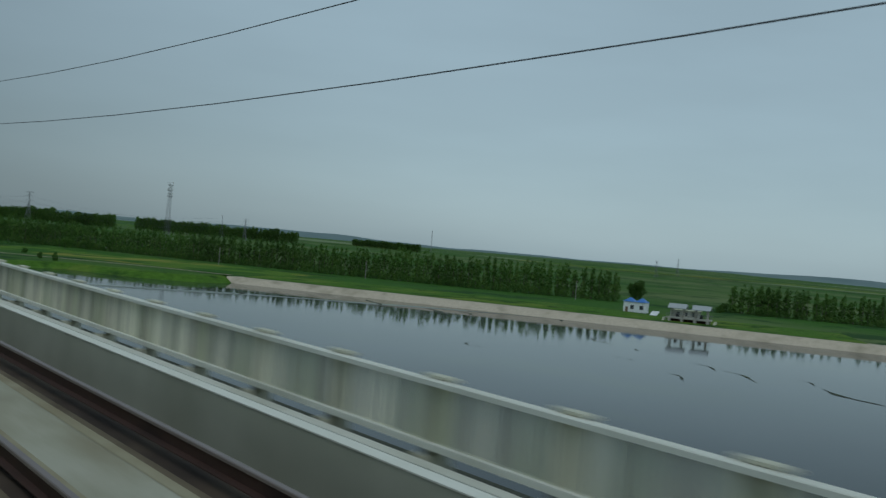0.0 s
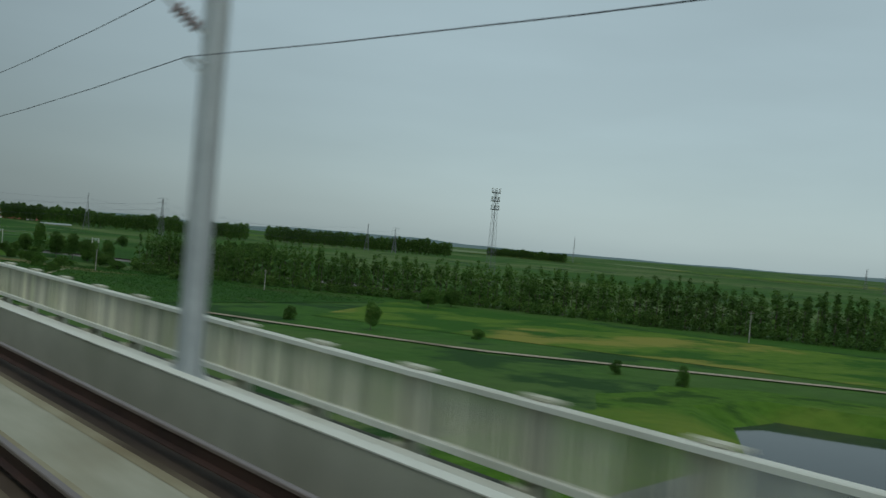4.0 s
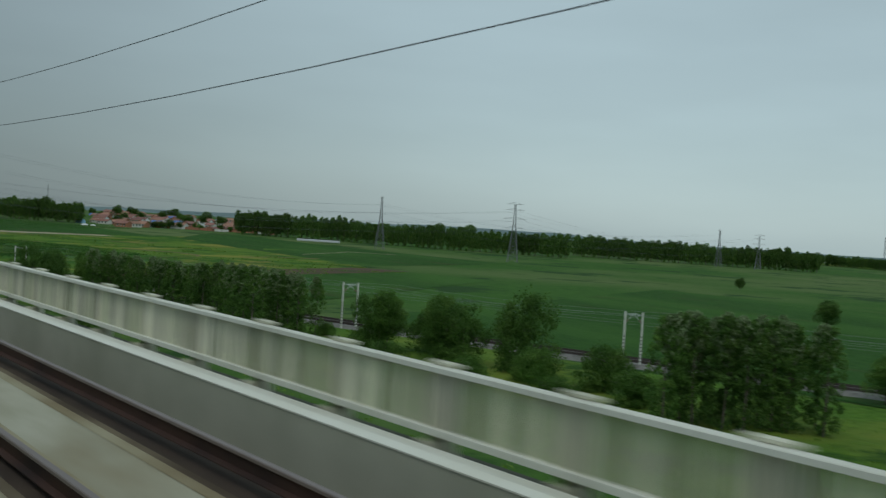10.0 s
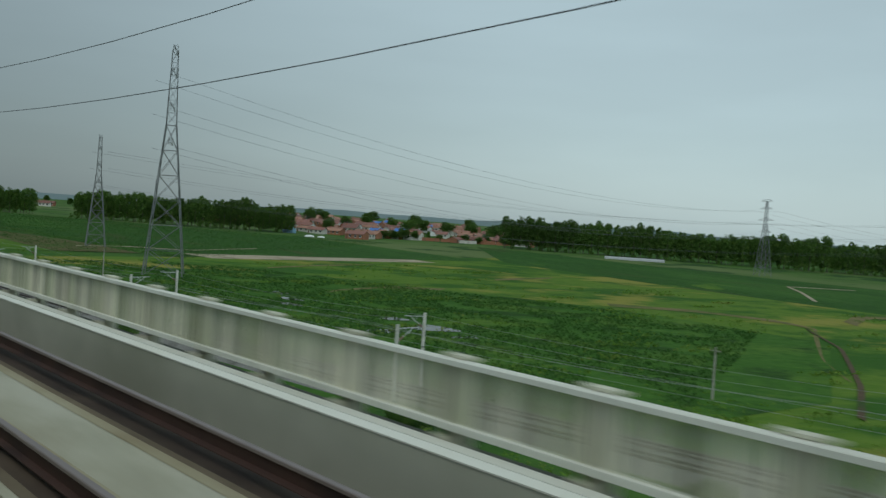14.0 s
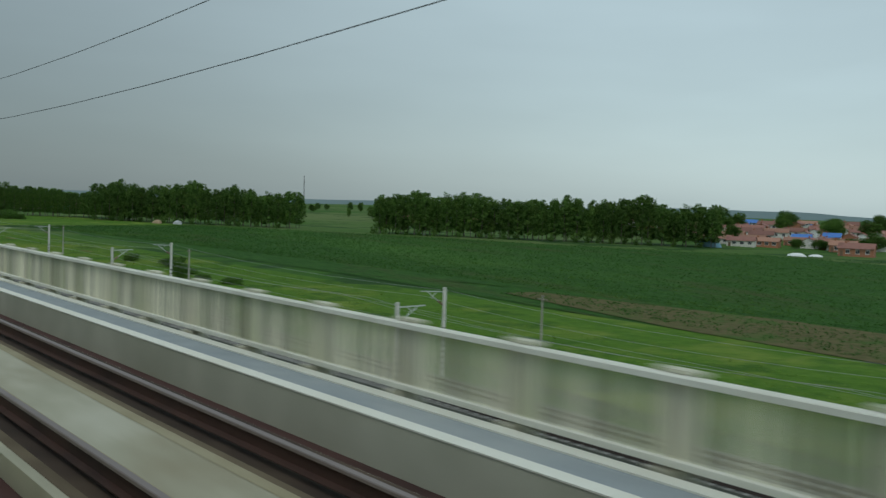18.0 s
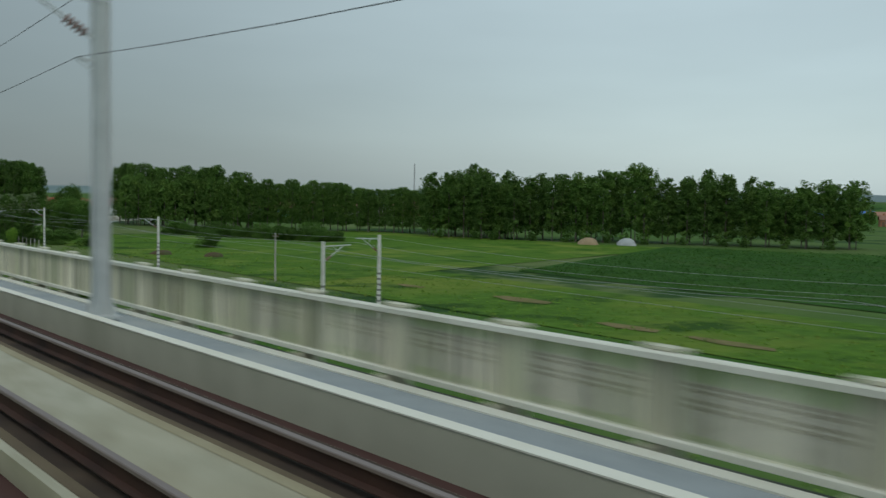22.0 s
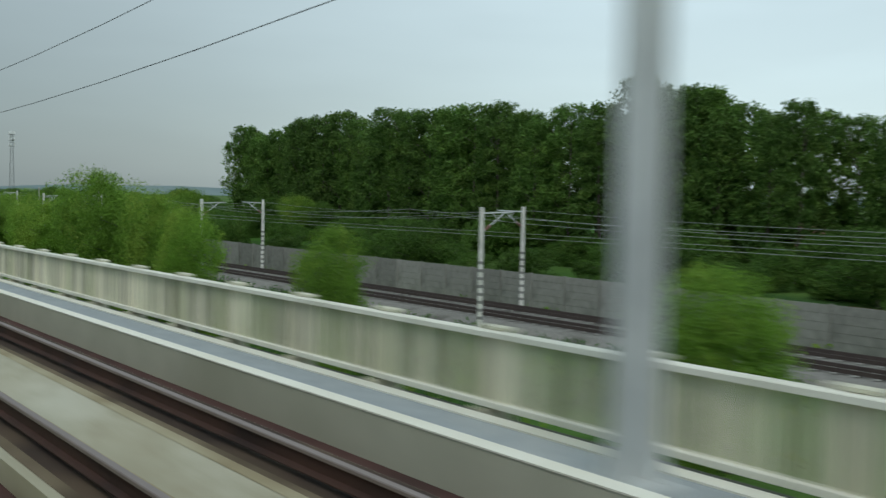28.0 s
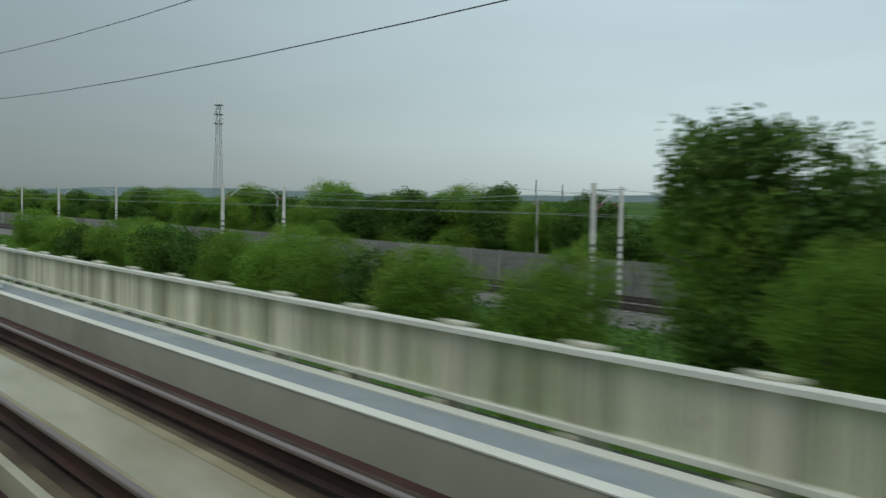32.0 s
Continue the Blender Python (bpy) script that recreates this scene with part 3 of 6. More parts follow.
for k in range(1, 94):
    copy_thing(car, spot(-40 + 25 * k, 0, level(-40 + 25 * k)))

# ---- land ----
LAND_S = sorted(set([-3900, -2500, -1500, -1000, -700] + list(range(-600, 3000, 20)) + [3200, 3600, 4000, 5000, 6500, 9000]))
LAND_R = [-8000, -4000, -1500, -600, -250, -120, -60, -30, -10, 10, 20, 30, 45, 60, 80, 100, 130, 170, 220, 280, 350, 430, 520, 650, 850, 1200, 1800, 3000, 5000, 8500]
BANK = [(-500, 540), (152, 262), (329, 163), (322, 148), (331, 134), (350, 125), (360, 121), (358, 106), (344, 90), (336, 60), (330, 0), (320, -200)]


def in_river(s, r):
    """How far inside the river's outline the place lies, in metres (negative: outside)."""
    inside, best = False, 1e9
    pts = BANK + [(-500, -200)]
    for (s0, r0), (s1, r1) in zip(pts, pts[1:] + pts[:1]):
        if (r0 > r) != (r1 > r) and s < (s1 - s0) * (r - r0) / (r1 - r0) + s0:
            inside = not inside
        ds, dr = s1 - s0, r1 - r0
        u = min(max(((s - s0) * ds + (r - r0) * dr) / (ds * ds + dr * dr + 1e-9), 0), 1)
        best = min(best, math.hypot(s - s0 - u * ds, r - r0 - u * dr))
    return best if inside else -best


WATER = -17.9


def slope(s, r):
    """The hamlet's land rises away from the fields."""
    v = 0.89 * (s - 1524) + 0.454 * (r - 352)
    a = -0.454 * (s - 1524) + 0.89 * (r - 352)
    return 7.0 * min(max(v / 200, 0), 1) * min(max((a + 40) / 40, 0), 1) * min(max((320 - a) / 100, 0), 1)


fine_s = sorted(set(LAND_S + list(range(0, 420, 10))))
fine_r = sorted(set(LAND_R + list(range(-60, 360, 10)) + list(range(360, 640, 20))))
g = Geo()
for s in fine_s:
    for r in fine_r:
        z = floor(s, r) + slope(s, r)
        if -480 < s < 420 and -200 < r < 600:
            z -= 3.2 * min(max((in_river(s, r) + 11) / 10, 0), 1)
        if abs(r) > 900:
            z += 0.0025 * (abs(r) - 900) * (1 if r > 0 else 0) * 0.2
        g.v.append(tuple(at(s, r, z)))
nr = len(fine_r)
for i in range(len(fine_s) - 1):
    for j in range(nr - 1):
        a = i * nr + j
        g.f.append((a, a + 1, a + nr + 1, a + nr))
# large pale patches (c3) thin the plain's green in place of haze
land_mat = mat("plain_fields", (0.036, 0.1, 0.016), (0.062, 0.15, 0.025), 0.95, 0.25, (0.125, 0.17, 0.06), 0.004, 0.8, 0.3, spec=0.06, cut3=(0.44, 0.62), c4=(0.03, 0.075, 0.02), scale4=0.03, cut4=(0.54, 0.6))
solid("ground", g, land_mat, "wide green plain of crop fields and grass", "ground")
g = Geo()
q = [at(s, r, WATER) for s, r in ((-480, -190), (345, -190), (372, 60), (372, 140), (330, 175), (160, 275), (-480, 560))]
g.v = [tuple(x) for x in q]
g.f = [tuple(range(len(q)))]
solid("water", g, M["water"], "still dark river water with faint green scum", "water")


def bank_strip(line, top, foot, name, material, label):
    """Sloped bank from its top edge down under the water."""
    g = Geo()
    n = len(line)
    for i, (s, r) in enumerate(line):
        (sa, ra), (sb, rb) = line[max(i - 1, 0)], line[min(i + 1, n - 1)]
        d = Vector((rb - ra, -(sb - sa))).normalized()
        for off, z in ((-top - 14, ground(s) - 0.12), (-top, ground(s) + 0.07), (foot, WATER - 0.25), (foot + 4, WATER - 1.2)):
            g.v.append(tuple(at(s + d[0] * off, r + d[1] * off, z)))
    for i in range(n - 1):
        for j in range(3):
            a = i * 4 + j
            g.f.append((a, a + 1, a + 5, a + 4))
    return solid(name, g, material, label, "bank")


def resample(line, step):
    line = np.array(line, float)
    q = np.concatenate([[0], np.cumsum(np.hypot(*np.diff(line, axis=0).T))])
    u = np.arange(0, q[-1] + step, step)
    u[-1] = q[-1]
    return [(float(np.interp(x, q, line[:, 0])), float(np.interp(x, q, line[:, 1]))) for x in u]


bank_strip(resample(BANK[:3], 8), 1.0, 3.2, "paved_bank", M["stonebank"], "pale stone-paved river bank above dark water")
bank_strip(resample(BANK[2:], 4), 0.8, 5.0, "grassy_bank", M["grass"], "low grassy river bank with rough edge")

# fields, tracks and bare patches
sheet(([(977, 105), (1023, 84), (1250, 64)], [(1050, 250), (1128, 330), (1330, 330)]), M["weeds"], "weedy_field", "yellow-green weedy meadow beside the old line", "field", 0.08)
sheet(([(1030, 76), (1120, 66), (1240, 64)], [(1034, 112), (1075, 176), (1130, 182), (1220, 150)]), M["marsh"], "wet_meadow", "bright green wet meadow with puddles", "field", 0.12)
sheet(([(880, 102), (972, 98)], [(990, 270), (1048, 248)]), M["crop"], "young_crop_field", "dark green young crop on bare soil", "field", 0.12)
sheet(([(958, 103), (974, 99)], [(1030, 262), (1049, 249)]), M["soil"], "ploughed_strip", "dark bare soil strip at the crop's edge", "field", 0.16)
for line, w in (([(1140, 188), (1125, 205), (1105, 206), (1094, 201)], 5), ([(1094, 201), (1080, 180), (1060, 150), (1044, 132)], 2.2), ([(1236, 150), (1250, 175), (1262, 205)], 5), ([(1100, 225), (1112, 250), (1108, 270)], 6),
                ([(1168, 128), (1180, 150), (1176, 166)], 5), ([(1060, 205), (1075, 225)], 4), ([(1020, 120), (1012, 135)], 3), ([(1210, 215), (1222, 250)], 5)):
    a = [(s - w * 0.5, r - w * 0.5) for s, r in line]
    sheet((a, [(s + w * random.uniform(0.4, 0.8), r + w * random.uniform(0.4, 0.8)) for s, r in line]), M["brownweed"], "dry_patch", "brown patch of dry weeds in the meadow", "field", 0.16, 8)
ditch = [(1094, 198), (1089, 192), (1069, 170), (1040, 128), (1026, 105)]
sheet(([(s - 0.8, r - 0.5) for s, r in ditch], [(s + 0.8, r + 0.5) for s, r in ditch]), M["soil"], "ditch", "dark muddy ditch winding through the meadow", "ditch", 0.22, 20)
sheet(([(1270, 150), (1290, 150)], [(1282, 250), (1296, 250)]), M["dirt"], "field_track", "pale dirt track across the fields", "track", 0.14)
sheet(([(1320, 68), (1760, 66)], [(1330, 96), (1760, 96)]), M["grass"], "verge", "rough bright grass verge beside the old line", "verge", 0.08)
sheet(([(1300, 105), (1655, 108)], [(1460, 300), (1700, 190)]), M["crop"], "crop_field", "dense dark green crop field", "field", 0.10)
sheet(([(1652, 72), (1790, 68)], [(1694, 188), (1800, 165)]), M["lush"], "lush_meadow", "bright lush grass between the old line and the wood", "field", 0.09)
sheet(([(1284, 62), (1350, 62), (1425, 70)], [(1284, 106), (1345, 106), (1400, 100)]), M["lush"], "lush_strip", "bright lush grass between the old line and the crop", "field", 0.12)
sheet(([(1284, 106), (1340, 106), (1384, 113)], [(1284, 133), (1340, 131), (1384, 120)]), M["drysoil"], "dry_ground", "brown dry weeds along the edge of the crop", "field", 0.2)
sheet(([(706, 108), (656, 113), (619, 122), (590, 132)], [(676, 103), (652, 106), (632, 109), (596, 118)]), M["brownweed"], "dry_strip", "strip of dry yellowed grass along the crop", "field", 0.15)
sheet(([(480, 60), (640, 80)], [(520, 185), (620, 140)]), M["crop"], "bean_field", "dark green low crop field below the viaduct", "field", 0.10)
sheet(([(640, 60), (900, 60)], [(690, 140), (900, 90)]), M["grass"], "meadow", "rough green meadow with shrubs", "field", 0.12)
for line, w, name, lab in (([(470, 93), (451, 99), (411, 115), (383, 139.5), (365, 155), (337, 169.5)], 1.6, "bank_path", "pale path along the river bank"),
                          ([(560, 88), (576, 98), (598, 109), (617, 123), (630, 138), (652, 158), (680, 188), (708, 210), (745, 245), (786, 272), (841, 314)], 2.2, "winding_track", "pale winding dirt track"),
                          ([(471, 80), (505, 66), (560, 60), (640, 62)], 2.4, "viaduct_track", "sandy track along the viaduct's foot")):
    a = [(s - w * 0.6, r - w * 0.6) for s, r in line]
    b = [(s + w * 0.6, r + w * 0.6) for s, r in line]
    sheet((a, b), M["dirt"], name, lab, "track", 0.2, 24)

sheet(([(1852, 62), (1930, 62)], [(1880, 104), (1938, 120)]), M["crop"], "village_field", "dark green vegetable field before the village", "field", 0.12)
sheet(([(1852, 60), (1990, 60)], [(1852, 68), (1990, 70)]), M["soil"], "rough_bank", "rough earth bank with grass behind the barrier", "bank", 0.2)
sheet(([(1838, 57), (1850, 75), (1876, 109), (1911, 157), (1926, 174)], [(1825, 56), (1845, 84), (1872, 120), (1900, 156), (1914, 174)]), M["dirt"], "village_road", "wide pale dirt road into the village", "road", 0.22)
sheet(([(1864, 70), (1912, 70)], [(1872, 82), (1916, 84)]), M["brownweed"], "rough_ground", "rough brown ground with dry weeds behind the barrier", "field", 0.17)
sheet(([(1910, 160), (1940, 176)], [(1918, 196), (1968, 232)]), M["dirt"], "village_yard", "sandy open ground where the dirt road meets the village", "yard", 0.21)
sheet(([(345, 172), (470, 118)], [(372, 232), (520, 176)]), M["weeds"], "bank_meadow", "yellow-green meadow between river and poplars", "field", 0.08)
sheet(([(160, 264), (330, 170)], [(190, 300), (365, 205)]), M["grass"], "bank_grass", "green grass strip above the paved bank", "field", 0.07)
sheet(([(640, 140), (860, 112)], [(700, 330), (960, 330)]), M["crop"], "wide_crop_field", "wide dark green crop field beyond the old line", "field", 0.09)
sheet(([(1060, 260), (1300, 300)], [(1130, 420), (1430, 400)]), M["crop"], "north_crop_field", "wide dark green crop field before the woods", "field", 0.09)
sheet(([(1290, 160), (1420, 112)], [(1300, 290), (1480, 300)]), M["crop"], "pylon_field", "dark green crop field round the pylon", "field", 0.12)
for line, w, name, lab in (([(1900, 150), (1913, 161), (1950, 200)], 9, "village_lane", "pale dirt lane between the village houses"),
                          ([(1853.5, 68.6), (1862, 83), (1895, 126.6), (1915, 154)], 1.8, "village_path", "pale concrete path beside the dirt road"),
                          ([(1310, 122), (1316, 140), (1306, 160), (1330, 200)], 2.5, "pylon_track", "bare earth round the pylon's foot"),
                          ([(1192, 385), (1205, 360), (1180, 330), (1150, 290)], 3.0, "far_track", "pale track through the crops")):
    sheet(([(s - w * 0.5, r - w * 0.3) for s, r in line], [(s + w * 0.5, r + w * 0.3) for s, r in line]), M["dirt"], name, lab, "track", 0.24, 20)
for s, r, a, b in ((1100.5, 94, 2.2, 4.5), (1103, 106, 4.2, 5.0), (1116, 108, 2.4, 3.0), (1092, 104, 1.4, 3), (1140, 101, 3.2, 1.8), (1150, 107, 3.6, 2.0), (1163, 112, 3.0, 1.4)):
    g = Geo()
    q = [(s + a * math.cos(w) * (1 + 0.25 * math.sin(3 * w)), r + b * math.sin(w) * (1 + 0.2 * math.cos(2 * w))) for w in np.linspace(0, 2 * math.pi, 22)[:-1]]
    g.v = [tuple(at(x, y, ground(x) + 0.2)) for x, y in q]
    g.f = [tuple(range(len(q)))]
    solid("puddle", g, M["pool"], "shallow dark puddle in the wet meadow", "water", "structure")

# field strips far over the plain, paled in colour to stand for haze
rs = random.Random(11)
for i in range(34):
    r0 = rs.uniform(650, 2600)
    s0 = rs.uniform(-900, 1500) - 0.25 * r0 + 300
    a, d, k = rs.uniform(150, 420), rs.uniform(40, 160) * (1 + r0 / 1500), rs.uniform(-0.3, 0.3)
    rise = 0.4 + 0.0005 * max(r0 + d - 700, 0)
    sheet(([(s0, r0), (s0 + a, r0 + a * k)], [(s0 - 0.3 * d, r0 + d), (s0 + a - 0.3 * d, r0 + d + a * k)]), M["hazefield" if i % 3 else "weeds"], "far_field", "field strip far over the plain, paled for haze", "field", rise, 4)

# ---- masts of the line ----
MASTS = [-63, -13, 37, 87, 136.5, 186, 235, 284, 333, 382, 430, 480, 530, 580, 628.6, 680, 730, 780, 829, 871.6, 911, 956, 1000, 1045.4, 1095, 1144, 1193, 1243, 1292.6, 1342,
         1392.4, 1443.6, 1494.9, 1543, 1594, 1645.6, 1696, 1745.6, 1797, 1847.7, 1898, 1948, 1997.8, 2048, 2097.4, 2148, 2199.2, 2249]
MASTS = [s + (1.8 if s < 1200 else 1.2) for s in MASTS]
ROD = 6.35


def line_mast():
    m = thing("catenary_mast", "grey galvanised steel catenary mast on the viaduct's walkway", "mast", "masts along the viaduct")
    h = Geo().prism([(-0.14, -0.14), (-0.14, 0.14), (-0.126, 0.14), (-0.126, 0.006), (0.13, 0.006), (0.13, 0.14), (0.144, 0.14), (0.144, -0.14), (0.13, -0.14), (0.13, -0.006), (-0.126, -0.006), (-0.126, -0.14)], -2.36, 5.4)
    h.v = [(x, z, y) for x, y, z in h.v]
    part("column", h, M["steel"], m)
    f = Geo().box(-0.27, 0.27, -0.3, 0.3, -2.42, -2.36)
    for y in (-0.14, 0.14):
        f.prism([(-0.26, -2.36), (-0.14, -2.36), (-0.14, -2.0)], y - 0.01, y + 0.01).prism([(0.26, -2.36), (0.144, -2.36), (0.144, -2.0)], y - 0.01, y + 0.01)
    part("base_plate", f, M["steel"], m)
    part("cantilever", Geo().tube((-0.14, 0, 2.72), (-2.7, 0, 4.4), 0.035).tube((-0.14, 0, 4.15), (-2.7, 0, 4.25), 0.03), M["steel"], m)
    a = Geo()
    for k in range(5):
        a.tube((-0.28 - 0.08 * k, 0, 2.81 + 0.052 * k), (-0.32 - 0.08 * k, 0, 2.835 + 0.052 * k), 0.09, 0.09, 8)
    part("insulator", a, M["insulator"], m)
    part("wire_bracket", Geo().tube((-0.14, 0, 2.3), (-0.42, 0, 2.36), 0.03).tube((-0.14, 0, 2.14), (-0.4, 0, 2.32), 0.018), M["steel"], m)
    part("feeder_bracket", Geo().tube((0.14, 0, 3.38), (-0.42, 0, 3.44), 0.03), M["steel"], m)
    return m


mast = put(line_mast(), spot(MASTS[0], ROD, level(MASTS[0])))
for s in MASTS[1:]:
    copy_thing(mast, spot(s, ROD, level(s)))
for r, top, dip, name in ((-0.42, 2.36, 0.66, "return_wire"), (-0.42, 3.44, 0.8, "feeder_wire")):
    g = Geo()
    for a, b in zip(MASTS, MASTS[1:]):
        for i in range(12):
            pts = []
            for u in (i / 12, (i + 1) / 12):
                s = a + (b - a) * u
                pts.append(at(s, ROD + r, level(s) + top - dip * 4 * u * (1 - u)))
            g.tube(pts[0], pts[1], 0.0075, 0.0075, 5, False)
    solid(name, g, M["wire"], "dark stranded wire sagging from mast to mast", "wire", "")

for s, kind in ((532.6, "plate"), (1096.8, "plate"), (1647.4, "plate"), (2201, "marks")):
    m = thing("mast_sign", "white plate strapped round a grey catenary mast", "sign", "signs on the masts")
    if kind == "plate":
        part("plate", Geo().box(-0.24, 0.24, -0.17, -0.155, 0.30, 0.52), M["plate"], m)
        part("strap", Geo().box(-0.16, 0.16, -0.155, 0.16, 0.38, 0.44), M["steel"], m)
        for z in (0.36, 0.45):
            part("unread_line", Geo().box(-0.18, 0.18, -0.174, -0.171, z, z + 0.025), M["black"], m, "dark bar")
    else:
        part("collar", Geo().box(-0.21, 0.21, -0.2, 0.2, 0.42, 0.72), M["plate"], m)
        for k in range(3):
            z = -0.85 + 0.28 * k
            part("stripe", Geo().prism([(-0.17, z), (0.17, z + 0.1), (0.17, z + 0.26), (-0.17, z + 0.16)], -0.18, -0.16), M["plate"], m, "white slanted stripe")
    put(m, spot(s, ROD, level(s)))
for s, dy in ((581.8, 0.95), (830.8, -0.85)):
    m = thing("tension_weights", "stack of black iron tension weights beside a mast", "weights", "tension weights on the masts")
    for k in range(14):
        part("weight", Geo().tube((0, dy, -0.75 + 0.075 * k), (0, dy, -0.685 + 0.075 * k), 0.21, 0.21, 10), M["black"], m)
    part("guide_rod", Geo().tube((0.24, dy, -2.3), (0.24, dy, 2.4), 0.02).tube((-0.24, dy, -2.3), (-0.24, dy, 2.4), 0.02), M["steel"], m)
    part("hanger", Geo().tube((0, dy, 0.3), (0, dy, 4.6), 0.015), M["wire"], m)
    part("guide_bracket", Geo().box(-0.27, 0.27, min(0, dy), max(0, dy), 1.0, 1.05).box(-0.27, 0.27, min(0, dy), max(0, dy), -0.02, 0.02), M["steel"], m)
    put(m, spot(s, ROD, level(s)))

# ---- the old line beside the viaduct ----
def old_r(s):
    return float(np.interp(s, [300, 560, 660, 776, 841, 900, 990, 1055, 1120, 1200, 1300, 1380, 3000], [390, 230, 178, 130, 107.5, 92, 71, 63, 58.5, 54.5, 51, 49.5, 49.5]))


OLD = [(s, old_r(s)) for s in np.arange(560, 2760, 10.0)]


def old_sweep(outline, s0=560, s1=2750, ds=10):
    g = Geo()
    ss = np.arange(s0, s1 + 0.1, ds)
    for s in ss:
        for x, z in outline:
            g.v.append(tuple(at(s, old_r(s) + x, floor(s, old_r(s)) + z)))
    k = len(outline)
    for i in range(len(ss) - 1):
        for j in range(k - 1):
            a = i * k + j
            g.f.append((a, a + 1, a + k + 1, a + k))
    return g


solid("old_ballast", old_sweep([(-5.6, 0.0), (-4.2, 0.55), (4.4, 0.55), (6.0, 0.0)]), M["ballast"], "brown-grey ballast bed of the old double line", "ballast")
for x in (-2.75, -1.25, 1.25, 2.75):
    solid("old_rail", old_sweep([(x - 0.06, 0.62), (x - 0.04, 0.84), (x + 0.04, 0.84), (x + 0.06, 0.62)]), M["oldrail"], "worn steel rail of the old line", "rail", "", group="rails of the old line")
g = Geo()
for s in np.arange(800, 2560, 1.2):
    a = heading(s)
    for x in (-2.0, 2.0):
        p = at(s, old_r(s) + x, floor(s, old_r(s)) + 0.62)
        e, f = Vector((math.cos(a), math.sin(a), 0)) * 1.25, Vector((-math.sin(a), math.cos(a), 0)) * 0.13
        n = len(g.v)
        g.v += [tuple(p - e - f), tuple(p + e - f), tuple(p + e + f), tuple(p - e + f)]
        g.f.append((n, n + 1, n + 2, n + 3))
solid("old_sleepers", g, M["sleeper"], "concrete sleepers under the old line's rails", "sleepers", "stuff")

POLES = [693, 743, 793, 843, 893, 944, 1001, 1055, 1110, 1165, 1220, 1275, 1322, 1384, 1441.5, 1497, 1554, 1611, 1668, 1724, 1789, 1843, 1888, 1945, 2009, 2055.5, 2113, 2165, 2226, 2277, 2331, 2390, 2450, 2510, 2555, 2610]


def banded_pole(arm):
    m = thing("banded_pole", "white concrete catenary pole with dark bands and a steel bracket", "pole", "poles of the old line")
    part("pole", Geo().tube((0, 0, 0), (0, 0, 8.3), 0.2, 0.16, 8), M["polewhite"], m)
    for k in range(8):
        z = 0.9 + 0.52 * k
        part("band", Geo().tube((0, 0, z), (0, 0, z + 0.2), 0.203 - 0.003 * k, 0.202 - 0.003 * k, 8), M["band"], m)
    b = Geo().tube((0, 0, 7.9), (arm * 2.6, 0, 8.0), 0.045).tube((0, 0, 6.6), (arm * 1.9, 0, 7.95), 0.045).tube((arm * 0.9, 0, 7.9), (arm * 1.5, 0, 7.4), 0.03)
    part("bracket", b, M["steel"], m)
    part("insulator", Geo().tube((arm * 0.25, 0, 6.78), (arm * 0.7, 0, 7.1), 0.09, 0.09, 8), M["insulator"], m)
    return m


def pole_feet(s):
    """Near and far pole of a pair; before the lines meet both stand on the near side."""
    if s < 960:
        return (s + 0.8, old_r(s) - 5.6), (s - 0.8, old_r(s) - 3.6)
    return (s - 9.5, old_r(s - 9.5) - 6.2), (s, old_r(s) + 5.2)


near_pole, far_pole = banded_pole(1), banded_pole(-1)
for i, s in enumerate(POLES):
    for ob, (a, r) in zip((near_pole, far_pole), pole_feet(s)):
        if i:
            copy_thing(ob, spot(a, r, floor(a, r)))
        else:
            put(ob, spot(a, r, floor(a, r)))
for x, z, dip, name in ((-2.8, 7.6, 0.7, "old_messenger_wire"), (2.8, 7.6, 0.7, "old_messenger_wire"), (-2.8, 6.3, 0.05, "old_contact_wire"), (2.8, 6.3, 0.05, "old_contact_wire"),
                        (-5.6, 8.0, 0.6, "old_feeder_wire"), (5.6, 8.0, 0.6, "old_feeder_wire")):
    g = Geo()
    for a, b in zip(POLES, POLES[1:]):
        for i in range(6):
            q = []
            for u in (i / 6, (i + 1) / 6):
                s = a + (b - a) * u
                q.append(at(s, old_r(s) + x, floor(a, old_r(a)) + (floor(b, old_r(b)) - floor(a, old_r(a))) * u + z - dip * 4 * u * (1 - u)))
            g.tube(q[0], q[1], 0.012, 0.012, 4, False)
    solid(name, g, M["oldwire"], "pale wire strung along the old line", "wire", "", group="wires of the old line")

# plain utility poles
def utility_pole():
    m = thing("utility_pole", "weathered concrete utility pole with a short crossarm", "pole", "utility poles in the fields")
    part("pole", Geo().tube((0, 0, 0), (0, 0, 7.6), 0.15, 0.1, 8), M["polegrey"], m)
    part("crossarm", Geo().box(-0.06, 0.06, -0.75, 0.75, 7.0, 7.1), M["polegrey"], m)
    for y in (-0.65, 0, 0.65):
        part("insulator", Geo().tube((0, y, 7.1), (0, y, 7.3), 0.05, 0.035, 6), M["insulator"], m)
    return m


UTIL = [(374, 253, 1), (300, 300, 1), (430, 215, 1), (546, 150, 0.8), (606, 124, 0.9), (673, 94, 0.9), (694, 101, 0.8), (1040, 98, 0.8), (1190, 84, 0.9), (1332, 76, 0.8), (1405, 66, 0.8),
        (1488, 71, 0.85), (1560, 68, 0.85), (1655, 66, 0.85), (1726, 64, 1), (1822, 64, 1), (1857, 73, 1), (1890, 122, 1), (1910, 70, 1.05), (2150, 66, 1), (2215, 72, 1), (2300, 66, 0.9), (2360, 68, 0.9)]
